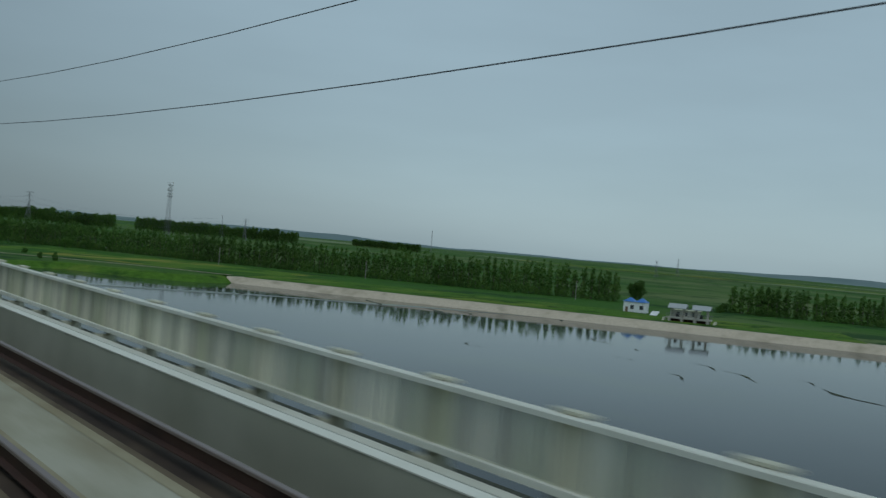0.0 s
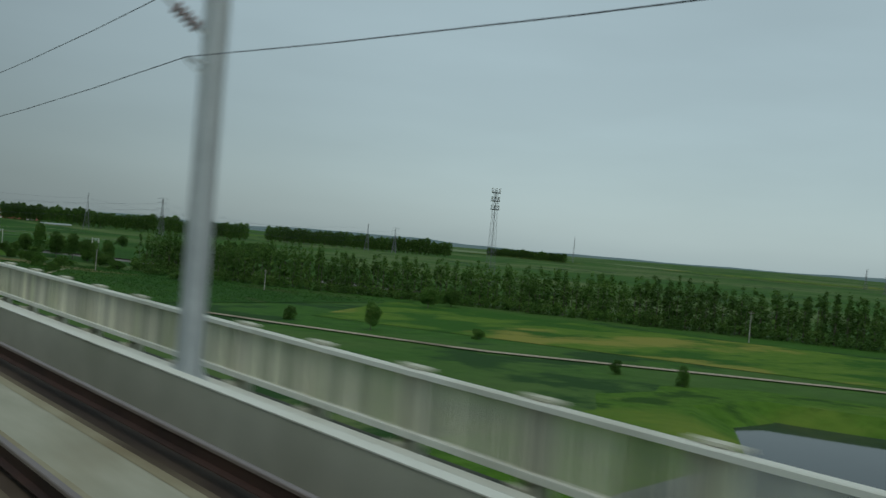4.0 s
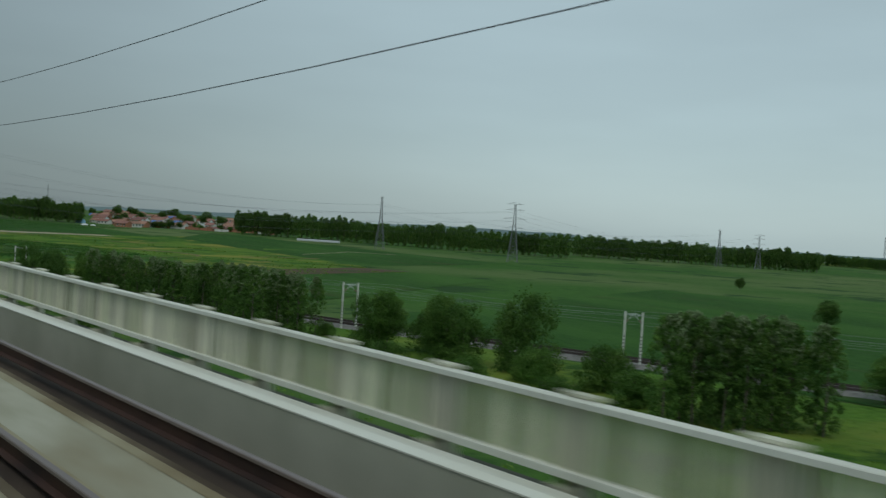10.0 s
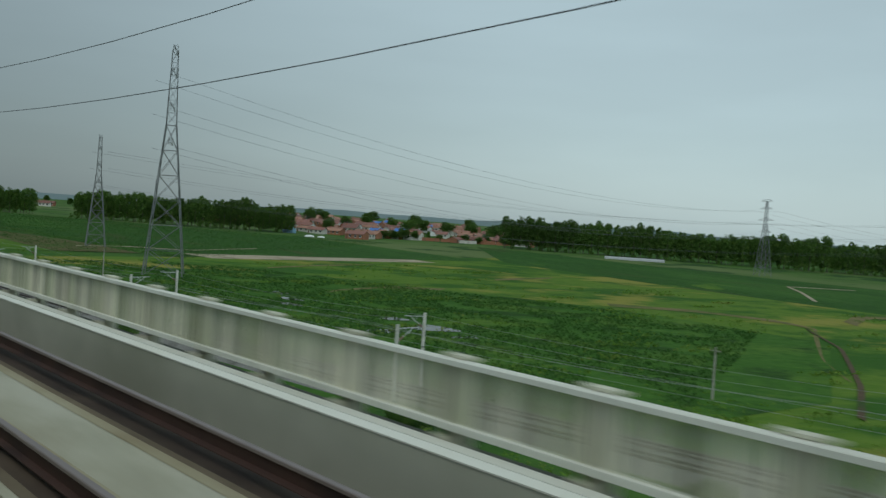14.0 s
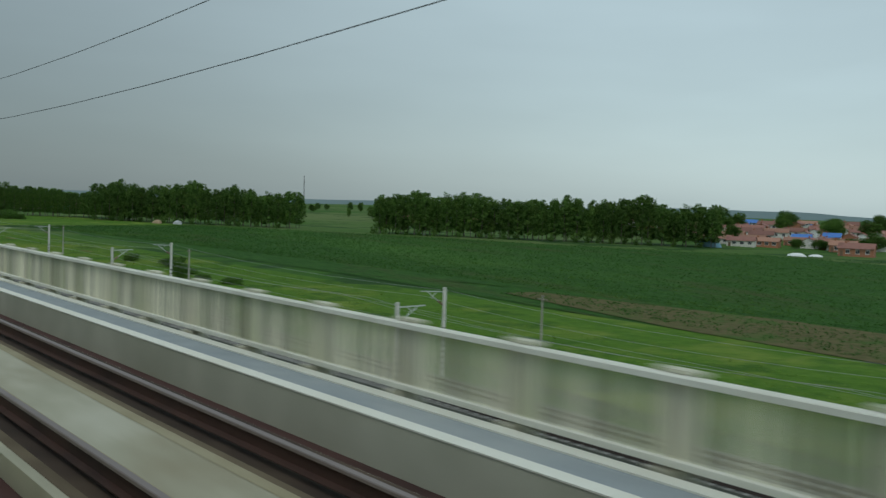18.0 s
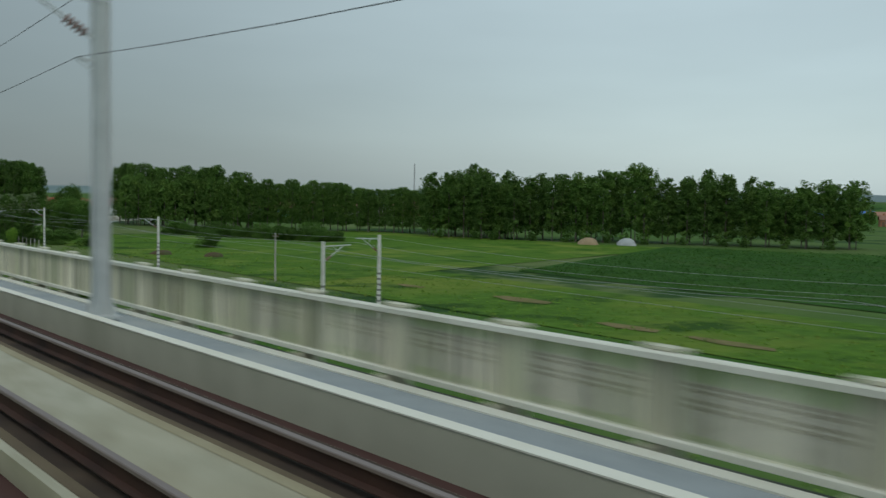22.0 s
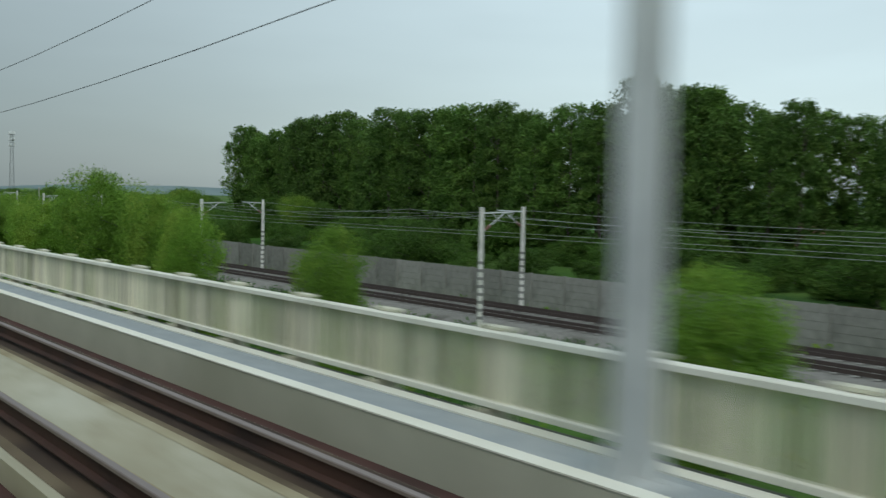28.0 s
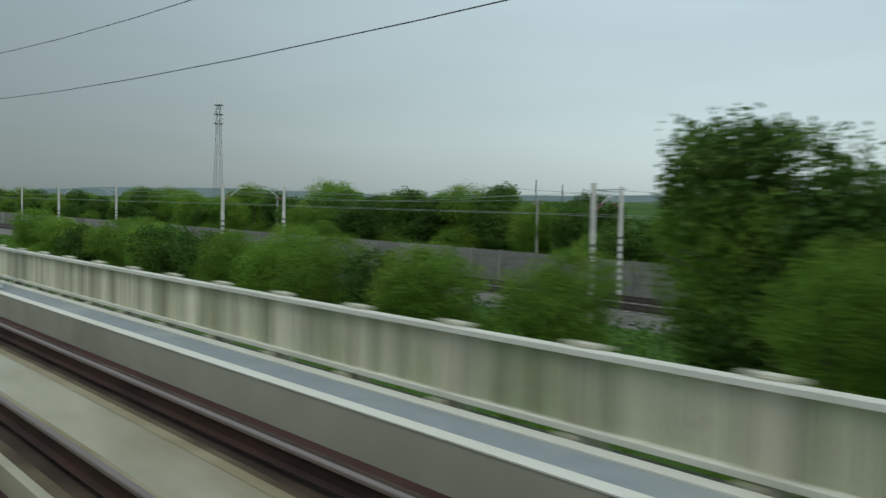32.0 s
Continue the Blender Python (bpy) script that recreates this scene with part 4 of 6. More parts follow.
pole = put(utility_pole(), spot(UTIL[0][0], UTIL[0][1], ground(UTIL[0][0])))
for s, r, k in UTIL[1:]:
    copy_thing(pole, spot(s, r, floor(s, r), 0, (1, 1, k)))

# ---- concrete barrier along the old line ----
barrier = thing("barrier_wall", "long dark grey concrete panel barrier behind the old line", "barrier", kind="structure")
panel_geo = Geo()
for k in range(5):
    panel_geo.box(-0.06, 0.06, -1.92, 1.92, 0.56 * k + 0.01, 0.56 * k + 0.55)
panel_mesh = mesh("barrier_panel", panel_geo, M["noise"])
post2_mesh = mesh("barrier_post", Geo().box(-0.12, 0.12, -0.1, 0.1, 0, 2.86), M["noise"])

fence = put(thing("mesh_fence", "wire mesh fence on short concrete posts beside the old line", "fence", kind="structure"), Matrix())
fpost = mesh("fence_post", Geo().box(-0.06, 0.06, -0.06, 0.06, 0, 1.8), M["polegrey"])
ss = [1740 + 3.0 * i for i in range(23)]
for s in ss:
    ob = new("post", fpost)
    ob.parent = fence
    ob.matrix_basis = Matrix.Translation(at(s, old_r(s) + 8.5, floor(s, old_r(s) + 8.5)))
for z in (0.3, 0.6, 0.9, 1.2, 1.5, 1.8):
    g = Geo()
    for a, b in zip(ss, ss[1:]):
        g.tube(at(a, old_r(a) + 8.5, floor(a, old_r(a) + 8.5) + z), at(b, old_r(b) + 8.5, floor(b, old_r(b) + 8.5) + z), 0.008, 0.008, 4, False)
    part("strand", g, M["wire"], fence)

# ---- the river's pump house and sluice ----
def pump_house():
    m = thing("pump_house", "small white pump house with twin blue hipped roofs on the bank", "house")
    part("wall", Geo().box(-3, 3, -5.5, 5.5, -0.3, 4.0), M["white"], m)
    for y in (-2.9, 2.9):
        g = Geo()
        n = 0
        g.v = [(-3.4, y - 2.9, 3.95), (3.4, y - 2.9, 3.95), (3.4, y + 2.9, 3.95), (-3.4, y + 2.9, 3.95), (0, y, 5.6)]
        g.f = [(0, 1, 4), (1, 2, 4), (2, 3, 4), (3, 0, 4), (3, 2, 1, 0)]
        part("roof", g, M["roofblue"], m)
    for y in (-3.4, 1.2):
        w = part("window", Geo().box(-3.06, -2.98, y - 1.0, y + 1.0, 1.1, 1.2).box(-3.06, -2.98, y - 1.0, y + 1.0, 2.7, 2.8).box(-3.06, -2.98, y - 1.0, y - 0.9, 1.2, 2.7).box(-3.06, -2.98, y + 0.9, y + 1.0, 1.2, 2.7), M["frame"], m)
        part("pane", Geo().box(-3.03, -2.97, y - 0.9, y + 0.9, 1.2, 2.7), M["pane"], w)
    part("door", Geo().box(-3.05, -2.97, 3.2, 4.4, -0.3, 2.0), M["wood"], m)
    return m


put(pump_house(), spot(243, 268, ground(243), 29, (0.8, 0.68, 0.88)))


def sluice():
    m = thing("sluice_gate", "grey concrete sluice with three openings and railings at the bank", "sluice")
    for y in (-7, -2.4, 2.4, 7):
        part("pier", Geo().box(-2.4, 2.0, y - 0.5, y + 0.5, -3.2, 1.3), M["polegrey"], m)
    part("bridge_slab", Geo().box(-2.2, 2.2, -8.2, 8.2, 1.3, 1.75), M["polegrey"], m)
    for y in (-4.7, 0, 4.7):
        part("gate", Geo().box(-0.3, -0.1, y - 1.85, y + 1.85, -3.0, 1.2), M["bed"], m, "dark rusted gate")
    for x in (-2.1, 2.1):
        part("rail", Geo().tube((x, -8.2, 2.75), (x, 8.2, 2.75), 0.05), M["lattice"], m)
        for k in range(9):
            part("baluster", Geo().tube((x, -8 + 2 * k, 1.75), (x, -8 + 2 * k, 2.75), 0.05), M["lattice"], m)
    for x in (-1.7, 1.7):
        for y in (-6.6, -2.2, 2.2, 6.6):
            part("column", Geo().box(x - 0.2, x + 0.2, y - 0.2, y + 0.2, 1.75, 4.3), M["polegrey"], m, "weathered concrete column")
    for y in (-4.4, 4.4):
        part("roof", Geo().prism([(-2.6, 4.3), (0, 5.5), (2.6, 4.3), (2.6, 4.45), (0, 5.7), (-2.6, 4.45)], y - 3.4, y + 3.4), M["dull"], m, "pale grey gabled roof")
        part("hoist", Geo().box(-0.5, 0.5, y - 0.5, y + 0.5, 1.75, 2.9), M["black"], m, "dark gate hoist")
    for y in (-9.4, 9.4):
        part("wing_wall", Geo().prism([(-5.5, -3.2), (2.5, -3.2), (2.5, 1.3), (0.0, 1.3), (-5.5, -1.2)], y - 0.4, y + 0.4), M["concrete"], m)
    return m


put(sluice(), spot(209, 252, WATER + 1.6, 32, (1, 0.8, 1)))
m = thing("gatehouse", "low weathered brick gatehouse behind the sluice", "house")
part("wall", Geo().box(-2.5, 2.5, -6.5, 6.5, -0.3, 2.8), M["polegrey"], m)
part("roof", Geo().box(-3, 3, -7, 7, 2.8, 3.05), M["concrete"], m)
for y in (-4, 0, 4):
    part("window", Geo().box(-2.54, -2.46, y - 0.8, y + 0.8, 1.0, 2.2), M["pane"], m)
put(m, spot(224, 270, ground(224), 29, (0.8, 0.62, 0.9)))
m = thing("concrete_chute", "white concrete chute sloping down beside the sluice", "chute")
part("slab", Geo().prism([(-5, -1.8), (5, 1.0), (5, 1.3), (-5, -1.5)], -1.2, 1.2), M["white"], m)
put(m, spot(231, 262, ground(231), 29))

# ---- pylons and towers ----
def lattice(g, base, top, h0, h1, panels, w=0.09):
    c = ((-1, -1), (1, -1), (1, 1), (-1, 1))
    for i in range(panels):
        u0, u1 = i / panels, (i + 1) / panels
        a, b = base + (top - base) * u0, base + (top - base) * u1
        z0, z1 = h0 + (h1 - h0) * u0, h0 + (h1 - h0) * u1
        for (x, y), (x2, y2) in zip(c, c[1:] + c[:1]):
            g.tube((x * a, y * a, z0), (x * b, y * b, z1), w, w, 4, False)
            g.tube((x * a, y * a, z0), (x2 * b, y2 * b, z1), w * 0.5, w * 0.5, 3, False)
            g.tube((x2 * a, y2 * a, z0), (x * b, y * b, z1), w * 0.5, w * 0.5, 3, False)
            g.tube((x * b, y * b, z1), (x2 * b, y2 * b, z1), w * 0.5, w * 0.5, 3, False)
    return g


def pylon(height, arms):
    m = thing("pylon", "grey steel lattice pylon with three crossarms in the fields", "pylon", "pylons across the fields")
    waist = height * 0.66
    part("lower_mast", lattice(Geo(), height * 0.085, height * 0.022, 0, waist, 6, 0.13), M["lattice"], m)
    part("upper_mast", lattice(Geo(), height * 0.022, height * 0.012, waist, height * 0.99, 6, 0.08), M["lattice"], m)
    for z, a in arms:
        z, a = z * height, a * height
        g = Geo()
        for sgn in (-1, 1):
            for y in (-0.5, 0.5):
                g.tube((sgn * a, 0, z), (sgn * 0.5, y, z), 0.06, 0.06, 4, False)
                g.tube((sgn * a, 0, z), (sgn * 0.5, y, z + height * 0.03), 0.05, 0.05, 4, False)
            for k in (0.3, 0.6):
                g.tube((sgn * (0.5 + (a - 0.5) * k), -0.3, z), (sgn * (0.5 + (a - 0.5) * k), 0, z + height * 0.03 * (1 - k)), 0.04, 0.04, 3, False)
        part("crossarm", g, M["lattice"], m)
    return m


ARMS = ((0.58, 0.16), (0.735, 0.19), (0.885, 0.16), (0.985, 0.145))
for s, r, h, turn in ((1206, 105, 54.3, 74), (1311, 128.8, 36.5, 84), (1263, 430, 35.6, 76), (1156, 446, 36.0, 138), (1212, 746, 31, 66), (1189, 766, 29, 140), (838, 1145, 22, 0), (1000, 1500, 30, 0), (560, 1600, 30, 0)):
    put(pylon(h, ARMS), spot(s, r, ground(s), turn - math.degrees(heading(s))))
for (sa, ra, ha), (sb, rb, hb) in (((1208, 104, 54.3), (1263, 430, 35.6)), ((1263, 430, 35.6), (1220, 742, 31)), ((1311, 128.8, 36.5), (1156, 446, 36)), ((1156, 446, 36), (1197, 764, 29))):
    for k, w in ARMS[:3]:
        for sgn in (-1, 1):
            g = Geo()
            for i in range(15):
                u = i / 14
                p = at(sa + (sb - sa) * u + sgn * 40 * w, ra + (rb - ra) * u)
                p.z = (ground(sa) + ha * k) * (1 - u) + (ground(sb) + hb * k) * u - 9 * 4 * u * (1 - u) - 1
                g.v += [(p.x - 0.03, p.y, p.z - 0.02), (p.x + 0.03, p.y, p.z - 0.02), (p.x, p.y, p.z + 0.03)]
            for i in range(14):
                for c in range(3):
                    d = (c + 1) % 3
                    g.f.append((3 * i + c, 3 * i + d, 3 * i + 3 + d, 3 * i + 3 + c))
            solid("power_line", g, M["wire"], "thin power line between pylons", "wire", "", group="power lines between the pylons")


def cell_tower(h, lab):
    m = thing("cell_tower", lab, "tower")
    part("lattice_shaft", lattice(Geo(), 1.5, 0.55, 0, h * 0.97, 16, 0.06), M["lattice"], m)
    for z in (0.80, 0.88, 0.96):
        part("platform", Geo().tube((0, 0, z * h), (0, 0, z * h + 0.25), 1.7, 1.7, 10), M["lattice"], m)
        for k in range(6):
            w = k * math.pi / 3
            part("antenna", Geo().box(1.55 * math.cos(w) - 0.14, 1.55 * math.cos(w) + 0.14, 1.55 * math.sin(w) - 0.14, 1.55 * math.sin(w) + 0.14, z * h + 0.2, z * h + 1.9), M["plate"], m, "pale panel antenna")
    part("lightning_rod", Geo().tube((0, 0, h * 0.96), (0, 0, h), 0.06, 0.02, 5), M["lattice"], m)
    return m


put(cell_tower(40.0, "tall pale lattice cell tower with antenna rings behind poplars"), spot(577, 265, ground(577)))
put(cell_tower(41.0, "slender pale cell tower above the low trees"), spot(2583, 153, ground(2583)))
for s, r, h in ((1334, 1303, 40), (2658, 744, 48), (2900, 560, 24), (2960, 640, 22)):
    m = thing("lattice_mast", "thin grey lattice mast far over the plain", "mast", "masts on the horizon")
    part("shaft", lattice(Geo(), 0.9, 0.5, 0, h, 14, 0.09), M["lattice"], m)
    part("tip", Geo().tube((0, 0, h), (0, 0, h + 2), 0.08, 0.03, 5), M["lattice"], m)
    put(m, spot(s, r, ground(s)))

# ---- trees ----
RNG = np.random.default_rng(7)


def trunk_geo(h, r, limbs, rng, spread):
    g = Geo()
    bend = rng.normal(0, 0.02 * h, 2)
    g.tube((0, 0, -0.3), (bend[0], bend[1], h * 0.5), r, r * 0.7, 7).tube((bend[0], bend[1], h * 0.5), (bend[0], bend[1], h * 0.92), r * 0.7, r * 0.2, 6)
    for _ in range(limbs):
        z = rng.uniform(0.25, 0.75) * h
        w = rng.uniform(0, 2 * math.pi)
        g.tube((bend[0] * min(z / h * 2, 1), bend[1] * min(z / h * 2, 1), z), (math.cos(w) * spread * 0.7, math.sin(w) * spread * 0.7, z + rng.uniform(0.1, 0.2) * h), r * 0.35, r * 0.1, 5)
    return g


def poplar_centres(h, rad, rng, n, low=0.2, point=0.55):
    z = low + (1 - low) * rng.uniform(0, 1, n) ** 0.85
    prof = np.sin(np.clip(0.12 + 0.86 * (z - low) / (1 - low), 0, 1) * math.pi) ** point
    w = rng.uniform(0, 2 * math.pi, n)
    q = rad * prof * np.sqrt(rng.uniform(0.15, 1, n))
    return np.stack([np.cos(w) * q, np.sin(w) * q, z * h * 0.97], 1)


def poplar(h, rad, clumps, per, size, lab):
    m = thing("poplar_tree", lab, "tree", "row of tall poplars")
    part("trunk", trunk_geo(h, 0.2, 7, RNG, rad), M["bark"], m)
    crown = Geo().cloud(RNG, poplar_centres(h, rad, RNG, clumps, 0.14, 0.36), RNG.uniform(0.5, 1.1, clumps), per, size)
    crown.cloud(RNG, poplar_centres(h * 0.9, rad * 0.6, RNG, 18, 0.2, 0.4), RNG.uniform(0.2, 0.6, 18), 6, (1.6, 1.2))
    part("crown", crown, M["poplar"], m)
    return m


def row_of(protos, line, gap, sizes, jitter=0.8):
    """Single trees along a line of (s, r), rising and falling in height along it."""
    for i, (s, r) in enumerate(resample(line, gap)):
        k = sizes[0] + (sizes[1] - sizes[0]) * (0.5 * random.random() + 0.25 + 0.25 * math.sin(0.16 * s + 0.05 * r))
        s, r = s + random.uniform(-jitter, jitter), r + random.uniform(-jitter, jitter)
        copy_thing(protos[i % len(protos)], spot(s, r, ground(s), random.uniform(0, 360), (k * random.uniform(0.95, 1.25), k * random.uniform(0.95, 1.25), k)))


POPLAR_LAB = "tall dark green poplar with a dense narrow crown in a row"
protos = []
for i, (s, r) in enumerate(((1922, 103), (1926, 98), (1931, 101), (1936, 97))):
    protos.append(put(poplar(18.5 + i * 0.4, 3.1 + 0.25 * i, 280, 46, (0.32, 0.2), POPLAR_LAB), spot(s, r, ground(s), 60 * i)))
row_of(protos, [(1939, 97), (1990, 88), (2020, 87)], 4.8, (0.8, 1.06), 1.4)
row_of(protos, [(2024, 87), (2060, 86), (2130, 88)], 4.8, (0.88, 1.16), 1.4)
row_of(protos, [(1924, 107), (1990, 95), (2060, 93), (2130, 96)], 4.6, (0.84, 1.02))
row_of(protos, [(1858, 113), (1842, 122), (1827, 132)], 3.6, (0.9, 1.02))
row_of(protos, [(1824, 130), (1781, 172), (1764, 188)], 3.4, (0.6, 0.8))
row_of(protos, [(1829, 133), (1786, 177), (1768, 194)], 4.0, (0.56, 0.78))


def round_crown(h, rad, rng, n, low=0.3):
    """An uneven crown: several overlapping boughs of different size."""
    m = 7
    w = rng.uniform(0, 2 * math.pi, m)
    off = rng.uniform(0.25, 0.62, m)
    off[0] = 0.0
    mid = np.stack([np.cos(w) * off * rad, np.sin(w) * off * rad, h * (low + (1 - low) * (np.array([0.66, 0.2, 0.3, 0.42, 0.52, 0.62, 0.72]) + rng.uniform(-0.05, 0.05, m)))], 1)
    size = rng.uniform(0.36, 0.56, m)
    size[0] = 0.55
    k = rng.choice(m, n, p=size / size.sum())
    d = rng.normal(size=(n, 3))
    d /= np.linalg.norm(d, axis=1)[:, None]
    q = rng.uniform(0.35, 1, (n, 1)) ** 0.5
    c = mid[k] + d * q * size[k][:, None] * np.array([rad, rad, h * (1 - low) * 0.5])
    c[:, 2] = np.clip(c[:, 2], 0.06 * h, h * 0.98)
    return c


def wood_mesh(name, length, rows, gap, h, rad, clumps, per, size):
    """A stretch of a planted wood: broad rounded crowns of uneven height on bare stems."""
    g, t = Geo(), Geo()
    n = round(length / gap)
    swell = RNG.uniform(0, 6.28)
    for i in range(n):
        for j in range(rows):
            x, y = (j + 0.5) * gap + RNG.normal(0, 0.6), -length / 2 + (i + 0.5) * length / n + RNG.normal(0, 0.9)
            k = RNG.uniform(0.86, 1.05) * (0.96 + 0.06 * math.sin(1.3 * i + swell))
            wide = rad * RNG.uniform(0.85, 1.2)
            low = RNG.uniform(0.08, 0.18)
            top = poplar_centres(h * k, wide, RNG, clumps, low, 0.36) + np.array([x, y, 0])
            inner = poplar_centres(h * k * 0.9, wide * 0.62, RNG, 16, low + 0.04, 0.4) + np.array([x, y, 0])
            g.cloud(RNG, inner, RNG.uniform(0.2, 0.6, 16), 5, (2.0, 1.6))
            g.cloud(RNG, top, RNG.uniform(0.5, 1.1, clumps), per, size)
            t.tube((x, y, -0.3), (x, y, h * k * 0.7), 0.17, 0.08, 5, False)
        if RNG.random() < 0.6:
            low = np.array([[RNG.uniform(-3, 0), -length / 2 + (i + 0.5) * length / n, 1.0]]) + RNG.normal(0, 0.7, (14, 3))
            low[:, 2] = np.abs(low[:, 2]) + 0.2
            g.cloud(RNG, low, RNG.uniform(0.4, 0.8, 14), per, size)
    return mesh(name + "_crowns", g, M["poplar"]), mesh(name + "_trunks", t, M["bark"])


def belt_mesh(name, length, rows, gap, h, rad, clumps, per, size):
    """A stretch of a young belt: narrow pointed tops over rank undergrowth."""
    g, t = Geo(), Geo()
    n = round(length / gap)
    for i in range(n):
        for j in range(rows):
            x, y = (j + 0.5) * gap + RNG.normal(0, 0.4), -length / 2 + (i + 0.5) * length / n + RNG.normal(0, 0.5)
            k = RNG.uniform(0.74, 1.08)
            c = poplar_centres(h * k, rad * RNG.uniform(0.8, 1.2), RNG, clumps, 0.03, 1.2) + np.array([x, y, 0])
            g.cloud(RNG, c, RNG.uniform(0.4, 1.0, clumps), per, size)
            inner = poplar_centres(h * k * 0.8, rad * 0.6, RNG, 6, 0.05, 0.8) + np.array([x, y, 0])
            g.cloud(RNG, inner, RNG.uniform(0.2, 0.5, 6), 4, (1.5, 1.1))
            t.tube((x, y, -0.3), (x, y, h * k * 0.7), 0.14, 0.06, 4, False)
    for _ in range(int(length / 1.3)):
        q = RNG.uniform(1.0, 2.6)
        c = np.array([[RNG.uniform(-4.5, 1.0), RNG.uniform(-length / 2, length / 2), 0.8 * q]]) + RNG.normal(0, 0.5 * q, (16, 3))
        c[:, 2] = np.abs(c[:, 2]) + 0.1
        g.cloud(RNG, c, RNG.uniform(0.3, 0.8, 16), per, size)
    return mesh(name + "_crowns", g, M["poplar"]), mesh(name + "_trunks", t, M["bark"])


GROVE = [wood_mesh("grove", 24, 3, 4.8, 18.8, 3.3, 120, 28, (0.46, 0.32)) for _ in range(4)]
BELT = [belt_mesh("belt", 20, 4, 3.3, 13.0, 1.6, 40, 14, (0.48, 0.28)) for _ in range(4)]


def grove(meshes, line, length, lab, size=(1, 1, 1), flip=0):
    for i, (s, r) in enumerate(resample(line, length)[:-1]):
        nxt = resample(line, length)[i + 1]
        turn = math.degrees(math.atan2(-(nxt[1] - r), nxt[0] - s)) + flip
        m = thing("poplar_wood", lab, "wood", kind="stuff")
        c, t = meshes[(i * 7 + int(s)) % len(meshes)]
        tall = size[2] * (0.93 + 0.14 * ((int(s * 3) * 37) % 11) / 10)
        part("crowns", c, None, m)
        part("trunks", t, None, m)
        put(m, spot((s + nxt[0]) / 2, (r + nxt[1]) / 2, ground((s + nxt[0]) / 2), turn, (size[0], size[1], tall)))


DARK = "dense dark green poplar plantation across the fields"
grove(GROVE, [(1400, 1180), (1292, 1227)], 24, DARK, (1, 1, 0.7))
grove(GROVE, [(1852, 116), (1822, 142)], 20, "dense row of green poplars at the village's edge", (0.7, 0.85, 0.86))
grove(GROVE, [(1252, 610), (1427, 420)], 24, DARK)
grove(GROVE, [(1180, 850), (1225, 790), (1300, 675)], 24, DARK)
grove(GROVE, [(1520, 330), (1624, 239)], 24, DARK, (1, 1, 0.96))
grove(GROVE, [(1672, 225), (1755, 167)], 24, DARK, (1, 1, 0.96))
grove(BELT, [(299, 324), (350, 282), (419, 244), (470, 220), (521, 198), (579, 158), (618, 146)], 20, "young poplar belt with pointed tops along the river", (1, 1, 1))
grove(BELT, [(120, 470), (180, 415), (232, 372), (258, 354)], 20, "young poplar belt with pointed tops along the river", (0.8, 1, 0.82))


def leafy(name, lab, cat, group, h, rad, clumps, per, size, material, low, lean=0.0, trunk=0.14):
    m = thing(name, lab, cat, group)
    if trunk:
        part("trunk", trunk_geo(h * 0.85, trunk, 6, RNG, rad), M["bark"], m)
    part("crown", Geo().cloud(RNG, round_crown(h, rad, RNG, clumps, low), RNG.uniform(0.35, 0.9, clumps) * rad * 0.3, per, size, 0.1, lean), M[material], m)
    return m


willow = [leafy("willow_tree", "light green willow with a rounded drooping crown beside the viaduct", "tree", "willows beside the viaduct", 8, 4.0, 660, 100, (0.165, 0.056), "willow", -0.14, 0.5) for _ in range(2)]
broad = [leafy("broadleaf_tree", "green broadleaf tree with an uneven crown", "tree", "broadleaf trees beside the old line", 9, 3.6, 440, 60, (0.19, 0.125), "leaf", 0.14) for _ in range(2)]
bush = [leafy("bush", "dense green bush in rough grass", "bush", "bushes beside the old line", 3, 2.0, 260, 60, (0.105, 0.07), "leaf", -0.1, 0, 0.05) for _ in range(2)]
sapling = [leafy("sapling", "bright yellow-green young tree in rough grass", "bush", "saplings beside the viaduct", 4, 1.7, 260, 60, (0.12, 0.05), "willow", -0.05, 0.3, 0.06)]
KINDS = {"w": (willow, 8, 4.0), "t": (broad, 9, 3.6), "b": (bush, 3, 2.0), "y": (sapling, 4, 1.7)}
